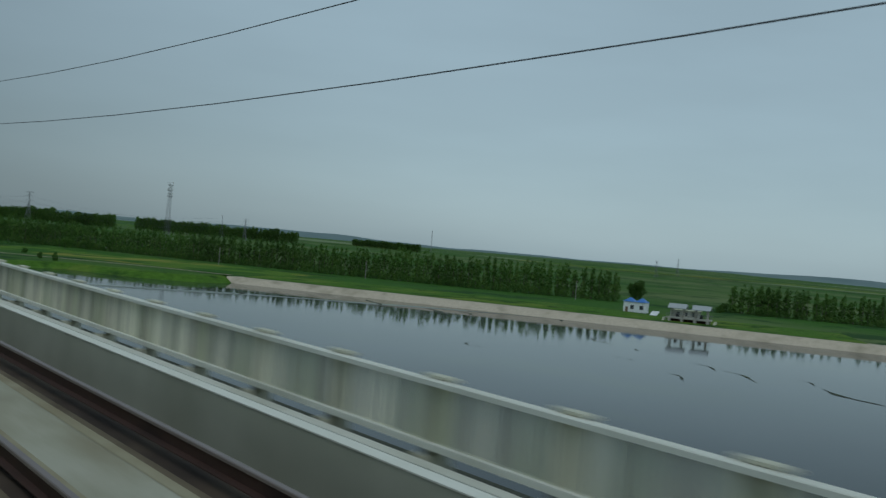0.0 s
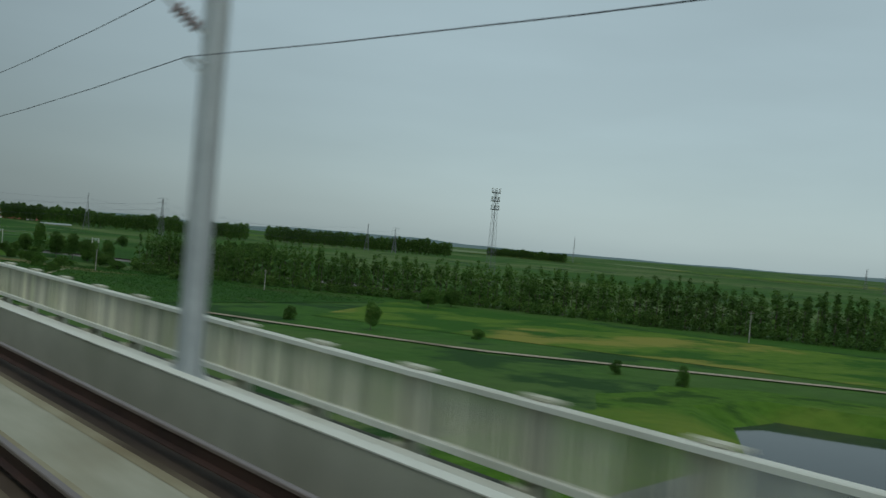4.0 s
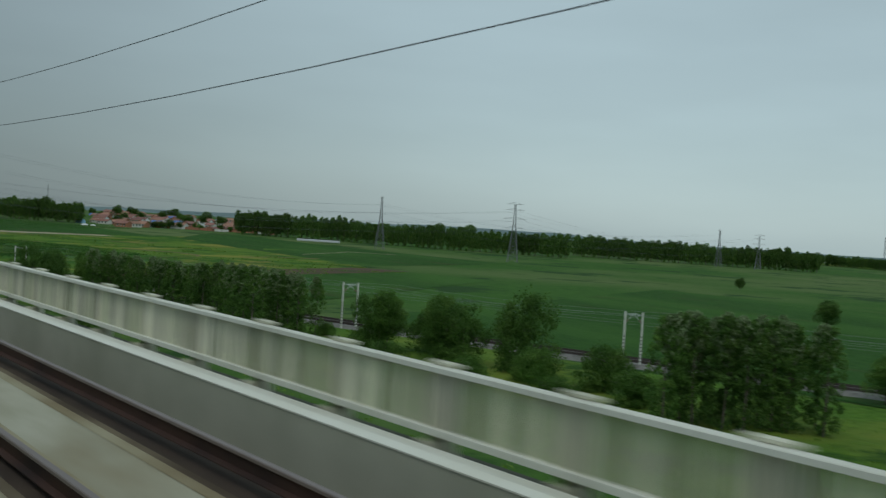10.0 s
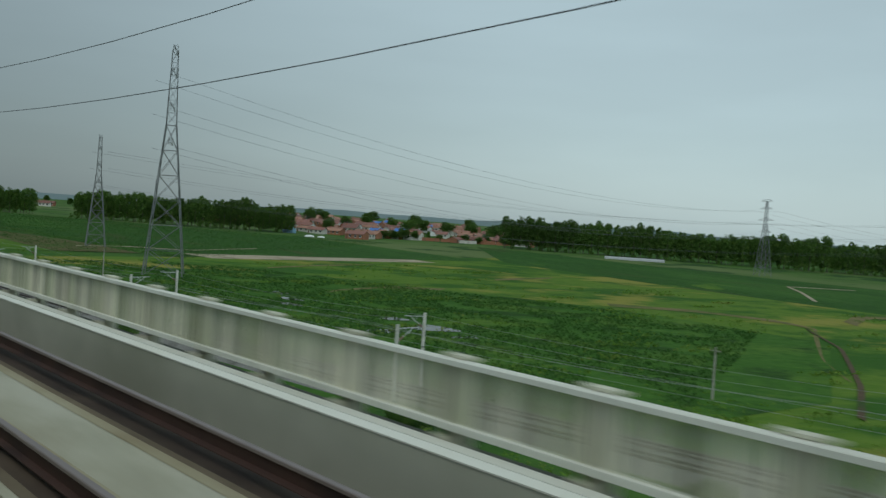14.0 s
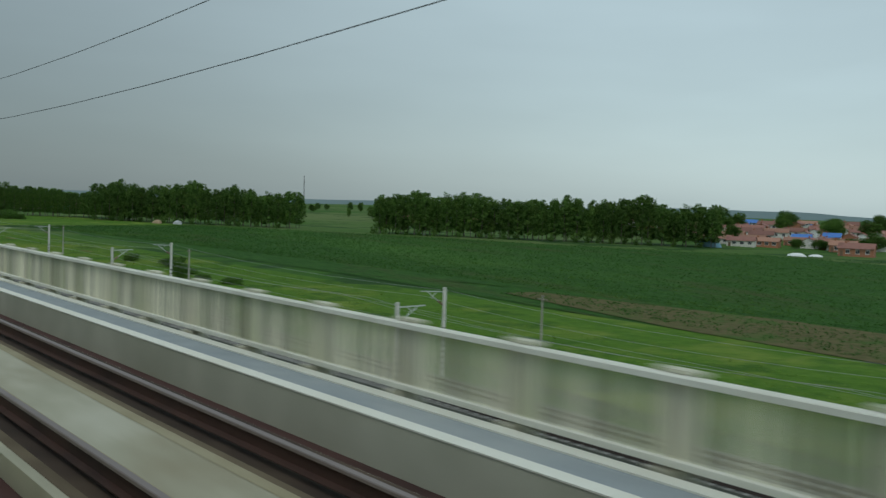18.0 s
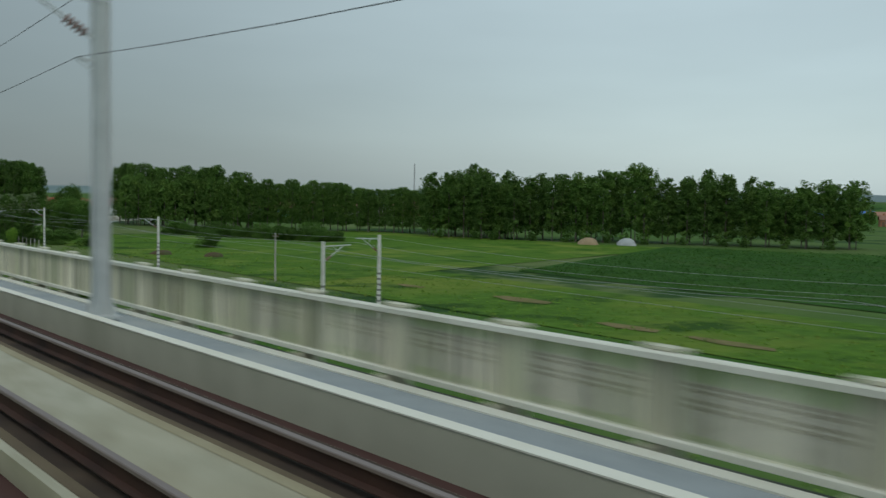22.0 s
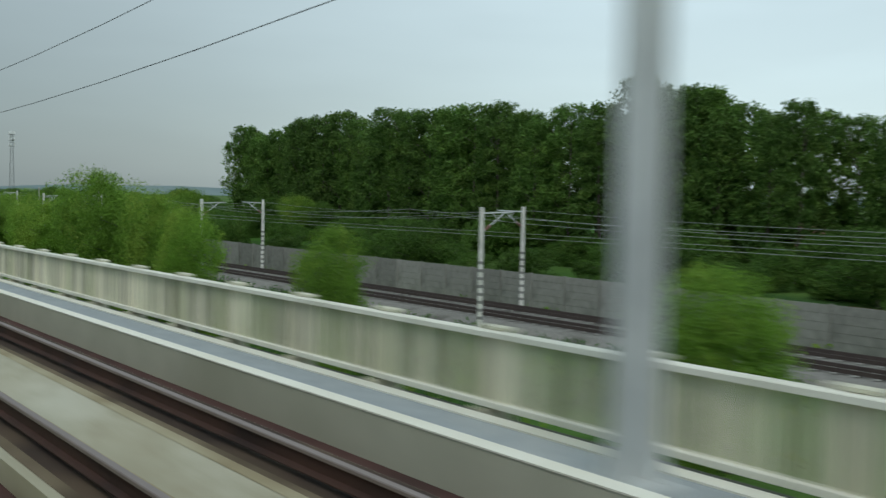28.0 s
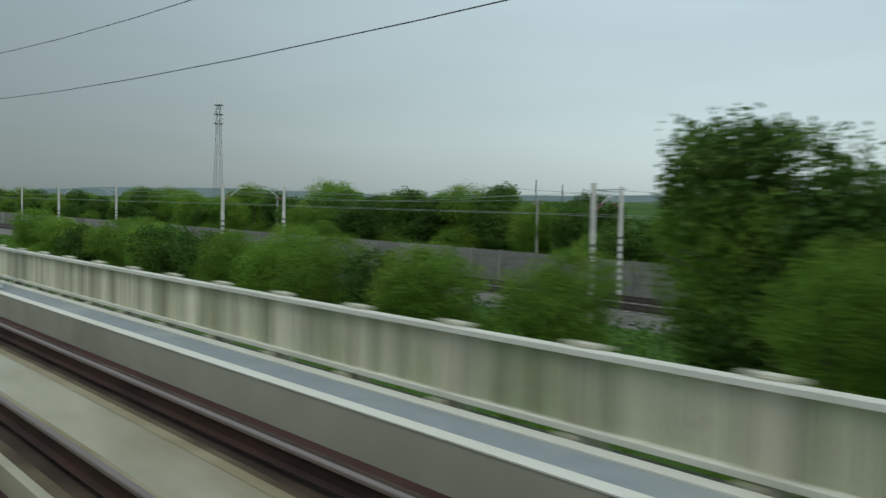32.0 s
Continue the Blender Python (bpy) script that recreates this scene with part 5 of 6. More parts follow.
GREEN = [("t", 836, 239, 7.0, 9), ("t", 690, 143, 10.3, 9.5), ("t", 710, 163, 9.0, 10), ("t", 730, 145, 8.4, 8), ("t", 703, 136, 8.3, 6.5),
         ("b", 693, 159, 4.7, 7), ("t", 678, 153, 8.8, 6.5), ("t", 664, 145, 10.2, 5), ("b", 668, 119, 3.5, 6), ("b", 652, 123, 3.0, 5),
         ("b", 632, 125, 2.8, 6), ("b", 663, 122, 3.1, 3.5), ("b", 666, 154, 3.5, 6.5), ("b", 654, 149, 3.3, 5.5), ("b", 655, 160, 3.4, 3.6),
         ("b", 615, 135, 3.8, 5), ("t", 685, 209, 5.1, 7), ("b", 600, 142, 3.6, 9), ("b", 590, 146, 3.2, 8), ("b", 578, 140, 3.6, 7), ("t", 740, 132, 7, 7),
         ("t", 758, 128, 8, 7), ("b", 1430, 76, 2.2, 4), ("b", 1408, 75, 2.2, 4), ("b", 1447, 80, 2.6, 4.5), ("b", 1418, 74, 1.8, 3), ("b", 1466, 79, 2.8, 4),
         ("t", 1805, 82, 14.0, 13), ("t", 1792, 75, 11.0, 12), ("t", 1785, 76, 11.0, 11), ("t", 1779, 78, 10.5, 12), ("b", 1807, 66, 6.0, 5.5),
         ("w", 1782, 43, 5.3, 7.5), ("w", 1750, 55, 5.6, 3.6), ("b", 1747, 52, 3.0, 3.6), ("b", 1791, 62, 3.6, 5), ("b", 1772, 72, 4, 6),
         ("b", 1845, 72, 2.2, 3), ("b", 1850, 78, 2.0, 3), ("t", 1896, 75, 7.5, 9), ("t", 1889, 81, 7.0, 7), ("b", 1886, 86, 2.6, 2.5),
         ("b", 1895, 118, 2.5, 2.2), ("b", 1931, 160, 4.5, 6), ("y", 2172, 20, 3.3, 1.8), ("b", 1822, 60, 3.3, 2.8), ("b", 1812, 70, 5.9, 10.9),
         ("b", 1755, 66, 3.6, 5.7), ("b", 1635, 33, 5.0, 3.3), ("b", 1746, 70, 3.3, 5.1), ("b", 1733, 90, 4.3, 4.3), ("y", 730, 70, 5, 3.5),
         ("b", 567, 140, 4.7, 8.9), ("b", 617, 110, 5.1, 4.0), ("b", 645, 118, 3.9, 4.2), ("b", 592, 105, 5.0, 4.0), ("t", 970, 397, 6.8, 5),
         ("t", 298, 334, 12, 9), ("b", 268, 350, 6, 5), ("b", 262, 338, 4, 4)]
used = set()
for k, s, r, h, w in GREEN:
    pool, h0, r0 = KINDS[k]
    i = int(s) % len(pool)
    h += (ground(s) - floor(s, r)) * (0.25 if k in "by" else 1.0)
    m = spot(s, r, floor(s, r), (s * 37) % 360, (0.45 * w / r0, 0.45 * w / r0, (0.74 if k == "b" else 1.0) * h / h0))
    if (k, i) in used:
        copy_thing(pool[i], m)
    else:
        used.add((k, i))
        put(pool[i], m)
# the thicket between the viaduct and the old line: kind, s, r, height, width
THICKET = [("w", 1898, 31, 9.2, 14), ("w", 1877, 30, 9.0, 12), ("w", 1886, 32, 8.6, 11), ("w", 1908, 33, 9.0, 12), ("w", 1918, 34, 8.4, 11), ("w", 1930, 33, 7.6, 10), ("w", 1869, 29, 7.6, 7), ("y", 1863.6, 28, 7.2, 5), ("b", 1859, 27, 4.4, 4),
           ("w", 1945, 29, 8.0, 10), ("w", 1966, 28, 7.0, 8), ("w", 1990, 26, 7.4, 6), ("w", 2020, 27, 10.5, 11), ("w", 2011, 25.5, 9.7, 7.5), ("w", 2003, 25, 8.8, 6), ("w", 2027, 29, 9.0, 8), ("w", 2052, 32, 8.6, 8),
           ("w", 2045, 28, 8.7, 11), ("w", 2071, 30, 8.8, 13.5), ("w", 2064, 30, 8.7, 5), ("w", 2078, 31, 8.3, 8), ("b", 2092, 33, 5.1, 6), ("w", 2098, 27, 8.2, 13.5), ("w", 2108, 29, 8.2, 7), ("w", 2115, 27, 9.0, 13), ("w", 2121, 29.5, 9.2, 10), ("w", 2132, 29, 9.6, 10), ("w", 2142, 24.5, 8.4, 8), ("t", 2167, 24, 9.0, 8), ("w", 2111, 26, 8.8, 7), ("w", 2128, 25, 8.8, 8), ("t", 2157, 27, 10.0, 8),
           ("w", 2126, 26.5, 9.2, 10), ("w", 2137, 26, 9.6, 9.5), ("t", 2149, 26, 10.5, 8.5), ("w", 2143, 27.5, 9.6, 8), ("w", 2161, 25, 8.1, 9.5), ("w", 2155, 26, 9.0, 7), ("w", 2121, 24, 6.5, 7), ("w", 2132, 23.5, 6.6, 7),
           ("w", 2149, 23.5, 6.4, 7), ("y", 2191.5, 29, 6.0, 6.0), ("y", 2187, 28, 4.6, 5.0), ("y", 2181, 25, 3.4, 4.6), ("b", 2188, 29, 3.6, 3), ("b", 2204, 31, 4.6, 5), ("b", 2215, 35, 4.5, 7.6), ("t", 2233, 26.5, 10.8, 12), ("t", 2241, 27, 11.2, 11), ("w", 2242, 26, 9.2, 8), ("w", 2227, 25, 8.0, 7),
           ("w", 2254, 28, 5.4, 7), ("w", 2261, 28, 5.6, 8), ("b", 2268, 29, 5.2, 7), ("w", 2274, 28, 5.2, 7), ("w", 2280, 29, 5.6, 8), ("w", 2286, 29, 5.0, 7), ("b", 2297, 29, 5.2, 8), ("w", 2303, 30, 5.4, 8), ("w", 2316, 30, 5.0, 8), ("w", 2331, 30, 5.2, 9), ("b", 2291, 30, 5.0, 8), ("w", 2310, 31, 5.2, 9), ("b", 2322, 30, 4.8, 8), ("w", 2340, 31, 5.6, 9),
           ("t", 710, 144, 13, 7.6), ("t", 711, 138, 8.7, 4.6), ("t", 709, 150, 7.4, 4.8), ("t", 682, 140, 10.4, 8), ("t", 676, 144, 10.2, 8), ("t", 654, 113, 4.8, 4.5), ("t", 649, 115, 4.2, 3.2), ("t", 639, 115, 4.2, 4.3),
           ("b", 623, 119, 3.6, 6), ("t", 666, 153, 8.8, 7), ("t", 655, 149, 5.2, 6.9), ("t", 640, 140, 4.6, 7.2), ("t", 647, 145, 4.4, 6.4), ("t", 680, 211, 5.6, 6.4), ("t", 684, 97, 6.3, 7), ("t", 692, 136, 4.2, 6.4), ("t", 687, 134, 4.0, 5.6),
           ("t", 698, 130, 5.0, 5.6), ("t", 703, 103, 5.6, 7.2), ("t", 725, 108, 6.2, 7.2), ("t", 716, 104, 5.4, 6.4), ("t", 670, 147, 5.2, 6.4), ("t", 662, 144, 4.6, 6.4), ("t", 632, 136, 4.0, 6.4), ("t", 704, 128, 4.6, 5.6), ("t", 712, 124, 5.0, 5.6), ("t", 720, 120, 5.4, 6.4),
           ("t", 732, 116, 5.4, 6.4), ("t", 818, 93, 9.2, 8), ("t", 811, 97, 10.2, 7.5), ("t", 804, 92, 8.4, 7), ("b", 834, 92, 2.8, 4), ("b", 960, 62.5, 9.2, 7), ("b", 954, 61, 7.0, 6), ("t", 920, 77, 9.2, 8), ("t", 904, 77, 9.6, 6.5), ("t", 1893, 76, 7.6, 11),
           ("t", 442, 114, 5.6, 4.6), ("b", 373, 121, 3.1, 2.8), ("b", 385, 120, 2.3, 2.4), ("b", 460, 107, 3.2, 3.6), ("t", 501, 174, 6.2, 7.0), ("t", 508, 188, 5.2, 7.0), ("b", 429, 130, 2.1, 3.2), ("b", 591, 149, 4.8, 9),
           ("w", 2088, 30, 7.6, 8), ("b", 1846, 63, 2.6, 3.4), ("b", 1833, 64, 3.6, 3.0), ("b", 1829, 70, 3.4, 3.4), ("b", 1866, 66, 1.6, 2.4),
           ("b", 2180, 28, 3.0, 5), ("b", 2193, 25, 2.6, 4), ("b", 2209, 26, 3.0, 5), ("b", 2219, 25, 3.2, 5), ("b", 1414, 68, 4.3, 4.8), ("w", 2237, 23.5, 7.0, 7), ("y", 2229, 24, 4.4, 5), ("b", 2198, 24, 3.0, 4), ("b", 2176, 26, 3.2, 4)]
for k, s, r, h, w in THICKET:
    pool, h0, r0 = KINDS[k]
    i = int(s) % len(pool)
    m = spot(s, r, floor(s, r), (s * 53) % 360, (0.455 * w / r0, 0.455 * w / r0, 0.96 * h / h0))
    if (k, i) in used:
        copy_thing(pool[i], m @ Matrix.Diagonal((*(U / q for q in pool[i].scale), 1)))
    else:
        used.add((k, i))
        put(pool[i], m)
for k, (pool, h0, r0) in KINDS.items():
    for i, ob in enumerate(pool):
        if (k, i) not in used:
            put(ob, spot(1990 + 9 * i, 60.0, ground(1990), 0, (0.8, 0.8, 0.8)))
# hedgerow trees by the old line, and low trees behind the barrier
grove(BELT, [(884, 374), (811, 308), (749, 258), (699, 222)], 20, "belt of young poplars among the crops", (0.6, 1, 0.62))
TIPS = "young poplar with a dense crown and pale wind-blown tips"
young = []
for i in range(3):
    m = thing("young_poplar", TIPS, "tree", "young poplars beside the old line")
    part("trunk", trunk_geo(11.5, 0.11, 6, RNG, 1.2), M["bark"], m)
    part("crown", Geo().cloud(RNG, poplar_centres(12.0, 1.9, RNG, 150, 0.02, 0.5), RNG.uniform(0.3, 0.7, 150), 34, (0.3, 0.17)), M["poplar"], m)
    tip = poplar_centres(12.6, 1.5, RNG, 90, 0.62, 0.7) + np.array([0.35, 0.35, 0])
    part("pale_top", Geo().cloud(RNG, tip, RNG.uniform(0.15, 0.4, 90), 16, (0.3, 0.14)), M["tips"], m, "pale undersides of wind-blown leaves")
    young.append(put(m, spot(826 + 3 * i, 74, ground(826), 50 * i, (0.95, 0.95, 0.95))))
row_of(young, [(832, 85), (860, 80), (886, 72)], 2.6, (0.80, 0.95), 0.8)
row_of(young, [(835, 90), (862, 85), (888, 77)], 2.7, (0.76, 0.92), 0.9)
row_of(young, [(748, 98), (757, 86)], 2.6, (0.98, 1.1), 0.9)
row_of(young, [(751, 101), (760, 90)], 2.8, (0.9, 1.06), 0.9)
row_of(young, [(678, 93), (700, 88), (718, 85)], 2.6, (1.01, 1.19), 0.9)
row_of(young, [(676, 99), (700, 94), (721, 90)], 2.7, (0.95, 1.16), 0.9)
for s, r, h, w in ((768, 92, 5, 6), (776, 96, 7.5, 6), (784, 92, 6, 6), (793, 98, 9.5, 7), (801, 94, 7.5, 6), (810, 96, 8.5, 7), (819, 92, 7, 6), (788, 84, 4, 5), (770, 82, 4.2, 5), (806, 84, 3.6, 5), (912, 66, 8.5, 6), (907, 68, 9.0, 5), (899, 69, 8.0, 5), (958, 61, 5.2, 6), (965, 63, 3.5, 5), (846, 56, 4, 4), (826, 60, 3.6, 4.4),
                   (700, 72, 5, 5), (682, 70, 4.5, 5), (667, 66, 5.5, 5.5), (654, 72, 6.5, 5), (640, 74, 8, 5), (716, 74, 3.5, 4), (732, 70, 3, 4), (1008, 58, 3, 4), (1040, 55, 2.6, 4), (1100, 52, 2.5, 5), (1160, 48, 2.4, 4)):
    copy_thing(bush[int(s) % 2], spot(s, r, ground(s), s * 37 % 360, (w / 4, w / 4, h / 3)))
for i in range(214):
    s = 2090 + i * 2.45 + random.uniform(-1.5, 1.5)
    r = 66 + random.choice((0, 7, 15)) + random.uniform(-2, 3)
    k = random.uniform(0.82, 1.13) * (0.8 if r < 70 else 1.0)
    copy_thing((broad + willow)[i % 4 if i % 7 else 0], spot(s, r, floor(s, r), random.uniform(0, 360), (k * random.uniform(0.9, 1.25), k * random.uniform(0.9, 1.25), k * 0.96)))
for i in range(44):
    s = 1960 + i * 4.1 + random.uniform(-1.5, 1.5)
    k = random.uniform(0.8, 1.7)
    r = random.uniform(62, 80)
    copy_thing(bush[i % 2], spot(s, r, floor(s, r), random.uniform(0, 360), (k, k, k * random.uniform(0.8, 1.3))))

# ---- houses ----
def house(length, depth, h, rise, wall_m, roof_m, lab, wins=3):
    m = thing("house", lab, "house", "village houses")
    w = Geo().box(-depth / 2, depth / 2, -length / 2, length / 2, -0.9, h)
    for y in (-length / 2, length / 2 - 0.2):
        w.prism([(-depth / 2, h), (depth / 2, h), (0, h + rise)], y, y + 0.2)
    part("wall", w, M[wall_m], m)
    e, t = 0.45, 0.16
    part("roof", Geo().prism([(-depth / 2 - e, h - e * rise / depth * 2), (0, h + rise), (depth / 2 + e, h - e * rise / depth * 2), (depth / 2 + e, h - e * rise / depth * 2 + t), (0, h + rise + t), (-depth / 2 - e, h - e * rise / depth * 2 + t)],
                             -length / 2 - 0.4, length / 2 + 0.4), M[roof_m], m)
    part("chimney", Geo().box(-0.3, 0.3, length * 0.3, length * 0.3 + 0.6, h + rise * 0.6, h + rise + 0.9), M["brick"], m)
    for i in range(wins):
        y = -length / 2 + length * (i + 0.6) / (wins + 0.6)
        x = -depth / 2
        win = part("window", Geo().box(x - 0.05, x + 0.02, y - 0.75, y + 0.75, h * 0.32, h * 0.38).box(x - 0.05, x + 0.02, y - 0.75, y + 0.75, h * 0.82, h * 0.86).box(x - 0.05, x + 0.02, y - 0.75, y - 0.68, h * 0.38, h * 0.82)
                   .box(x - 0.05, x + 0.02, y + 0.68, y + 0.75, h * 0.38, h * 0.82).box(x - 0.05, x + 0.02, y - 0.03, y + 0.03, h * 0.38, h * 0.82), M["frame"], m)
        part("pane", Geo().box(x - 0.02, x + 0.015, y - 0.68, y + 0.68, h * 0.38, h * 0.82), M["pane"], win)
    y = length / 2 - 1.2
    part("door", Geo().box(-depth / 2 - 0.04, -depth / 2 + 0.02, y - 0.5, y + 0.5, 0, 2.05), M["wood"], m)
    return m


HOUSE_LAB = {"roofred": "low brick village house with a dark red tile roof", "rooforange": "low brick village house with an orange tile roof", "roofblue": "low rendered village house with a blue sheet roof"}
types = []
for j, (w, rf, ln) in enumerate((("brick", "roofred", 12), ("render", "rooforange", 14), ("brick", "rooforange", 10), ("white", "roofred", 15), ("render", "roofred", 11), ("render", "roofblue", 9))):
    types.append(put(house(ln, 6.5, 3.0, 1.7, w, rf, HOUSE_LAB[rf]), spot(1470 + 12 * j, 345 + 14 * j, ground(1470), 25 + 90 * (j % 2))))
random.seed(5)


def hamlet_spot(a, v):
    """a along the hamlet's field edge, v behind it."""
    return 1524 - 0.454 * a + 0.89 * v, 352 + 0.89 * a + 0.454 * v


for a in range(0, 150, 15):
    for v in range(6, 190, 19):
        if random.random() < 0.72:
            s, r = hamlet_spot(a + random.uniform(-4, 4), v + random.uniform(-5, 5))
            copy_thing(types[random.choice((0, 1, 2, 0, 1, 2, 3, 4, 5) if v > 30 else (0, 1, 2, 2, 4))], spot(s, r, ground(s) + slope(s, r), 27 + random.choice((0, 0, 90)) + random.uniform(-5, 5), (1, random.uniform(0.7, 1.1), random.uniform(0.75, 1.05))))
for a, v, h, w in ((22, 0, 5.5, 7), (36, -5, 6.0, 8), (48, -6, 7.0, 9), (80, 10, 5, 6), (104, 0, 6, 6), (112, 14, 7, 7), (134, 6, 6, 7), (16, 70, 10, 8), (64, 100, 12, 9), (42, -3, 6.5, 9), (54, -2, 9.5, 10), (62, 0, 8, 6), (30, -4, 5.5, 9), (96, 6, 7, 6), (12, 40, 9, 8), (70, 60, 13, 12), (85, 90, 11, 14), (100, 80, 12, 12), (115, 70, 12, 16), (30, 90, 11, 9), (50, 120, 12, 11), (8, 130, 15, 10),
                   (130, 60, 11, 14), (140, 90, 12, 16), (125, 110, 13, 16), (90, 150, 13, 14), (60, 170, 13, 14), (20, 170, 12, 12), (75, 20, 6, 5), (118, 30, 8, 7), (146, 40, 10, 9)):
    s, r = hamlet_spot(a, v)
    copy_thing(broad[a % 2], spot(s, r, ground(s) + slope(s, r), 40 * a, (w / 7.2, w / 7.2, h / 9)))
yard = thing("yard_wall", "low pale brick yard wall along the hamlet's field edge", "wall", kind="structure")
for k in range(9):
    part("wall_section", Geo().box(-0.12, 0.12, 12 * k - 50, 12 * k - 38.6, 0, 1.9 + 0.2 * (k % 3)), M["brick" if k % 3 else "render"], yard)
s, r = hamlet_spot(88, -1)
put(yard, spot(s, r, ground(s) + slope(s, r), 63))
def village_spot(a, b, turn=0.0):
    """a along the village street, b behind its first house."""
    s, r = 1937 + 0.58 * a + 0.81 * b, 142 - 0.81 * a + 0.58 * b
    return s, r, 54.5 + turn


s, r, t = village_spot(0, 0)
main = put(house(17, 7.0, 3.1, 2.2, "render", "roofred", "long grey rendered village house with a dark red tile roof", 4), spot(s, r, ground(s), t))
part("gate", Geo().box(-3.58, -3.49, 2.6, 5.0, 0.0, 2.5), M["white"], main, "white sheet-metal gate")
part("porch_roof", Geo().prism([(-4.3, 2.5), (-3.5, 2.75), (-3.5, 2.83), (-4.3, 2.58)], -8.4, 1.8), M["roofred"], main, "red lean-to roof")
for a, b, k in ((15, 1, 2), (-17, 9, 4), (2, 20, 0), (24, 18, 1), (-22, 24, 0), (-42, 14, 4), (44, 22, 2), (10, 38, 4), (-14, 42, 0), (34, 42, 2), (-38, 38, 1), (-60, 30, 2), (-62, 52, 0), (-84, 34, 1), (-84, 60, 4),
                (-8, 62, 2), (20, 64, 0), (46, 62, 1), (-36, 66, 5), (-110, 40, 0), (-112, 70, 2), (4, 86, 1), (30, 92, 4), (-30, 92, 0), (-60, 84, 2), (-90, 92, 5), (-130, 80, 1), (60, 88, 0), (-20, 116, 1), (-70, 118, 0), (20, 124, 2),
                (-110, 126, 2), (-150, 110, 4), (-45, 142, 1), (0, 150, 0), (-95, 152, 1), (-140, 156, 0)):
    s, r, t = village_spot(a, b, random.uniform(-4, 4))
    copy_thing(types[k], spot(s, r, ground(s), t))
for a, v, lab in ((-20, 12, "pale blue village house with a blue sheet roof"), (-44, 30, "pale village house with a blue sheet roof")):
    s, r, t = village_spot(a, v)
    put(house(8, 6.0, 3.0, 1.5, "white", "roofblue", lab, 2), spot(s, r, ground(s), t))
put(house(15, 7.0, 3.2, 2.0, "white", "roofbright", "white village house with a bright red roof behind poplars", 3), spot(1990, 135, ground(1990), 40))
for k, (sa, ra, sb, rb) in enumerate(((1840.5, 58, 1911, 156), (1824, 56, 1899, 155))):
    kerb = thing("road_kerb", "low pale concrete kerb wall along the dirt road", "kerb", "kerb walls of the dirt road", "structure")
    n = int(math.hypot(sb - sa, rb - ra) / 4)
    for i in range(n):
        u = (i + 0.5) / n
        s, r = sa + (sb - sa) * u, ra + (rb - ra) * u
        ob = part("kerb_block", Geo().prism([(-0.3, 0), (0.3, 0), (0.3, 1.15 - 0.4 * k), (-0.3, 1.15 - 0.4 * k)], -1.96, 1.96), M["bankwall"], kerb)
        ob.matrix_basis = Matrix.Translation(at(s, r, floor(s, r))) @ Matrix.Rotation(heading(s) - math.atan2(rb - ra, sb - sa), 4, "Z")
    put(kerb, Matrix())
s, r, t = village_spot(-55, 12)
put(house(12, 7.0, 3.2, 1.9, "teal", "rooforange", "teal-painted village house with a tile roof"), spot(s, r, ground(s), t))
for a, b, h, w in ((-10, 70, 13, 10), (-24, 58, 10, 9), (-36, 50, 10, 9), (12, 84, 11, 13), (24, 80, 12, 14), (34, 86, 11, 12), (-2, 92, 11, 14), (-18, 100, 11, 13), (-60, 70, 9, 12), (-14, 2, 4.5, 6), (-28, 12, 5, 6), (-70, 60, 9, 9), (-50, 56, 7, 8), (-20, 80, 8, 8), (-104, 22, 6, 6), (30, 30, 7, 7), (-90, 74, 8, 9), (6, 110, 9, 10), (-40, 128, 10, 9), (-128, 100, 9, 9), (-66, 100, 8, 8), (60, 70, 8, 9)):
    s, r, t = village_spot(a, b)
    copy_thing(broad[0], spot(s, r, ground(s), 40 * a, (w / 7.2, w / 7.2, h / 9)))
for i in range(14):
    s, r = random.uniform(1780, 1850), random.uniform(385, 500)
    copy_thing(types[random.choice((0, 1, 2, 4, 5))], spot(s, r, ground(s), 35 + random.uniform(-8, 8)))

rs = random.Random(31)
for i in range(64):
    u = rs.random()
    s, r = 1918 + 214 * u, 96 - 12 * min(u * 2.5, 1) + rs.uniform(-5, 6)
    k = rs.uniform(0.9, 1.8)
    copy_thing(bush[i % 2], spot(s, r, floor(s, r), rs.uniform(0, 360), (k * rs.uniform(1.0, 1.5), k * rs.uniform(1.0, 1.5), k)))
for i in range(44):
    s, r = rs.uniform(1980, 2480), rs.uniform(270, 640)
    k = rs.uniform(0.7, 1.35)
    copy_thing(broad[i % 2], spot(s, r, ground(s), rs.uniform(0, 360), (k * rs.uniform(0.8, 1.3), k * rs.uniform(0.8, 1.3), k)))
for i in range(16):
    s, r = rs.uniform(1775, 1900), rs.uniform(370, 520)
    k = rs.uniform(0.6, 1.3)
    copy_thing(broad[i % 2], spot(s, r, ground(s), rs.uniform(0, 360), (k * rs.uniform(0.8, 1.2), k * rs.uniform(0.8, 1.2), k)))
for i in range(36):
    s, r = rs.uniform(1868, 1985), rs.uniform(61, 70)
    k = rs.uniform(0.35, 1.0)
    copy_thing(bush[i % 2], spot(s, r, floor(s, r), rs.uniform(0, 360), (k, k, k * rs.uniform(0.7, 1.1))))
for i in range(46):
    u = rs.random()
    s, r = 1792 - 44 * u + rs.uniform(-2, 2), 104 + 24 * u + rs.uniform(-3, 3)
    k = rs.uniform(0.5, 1.3)
    copy_thing(bush[i % 2], spot(s, r, floor(s, r), rs.uniform(0, 360), (k, k, k * rs.uniform(0.7, 1.1))))

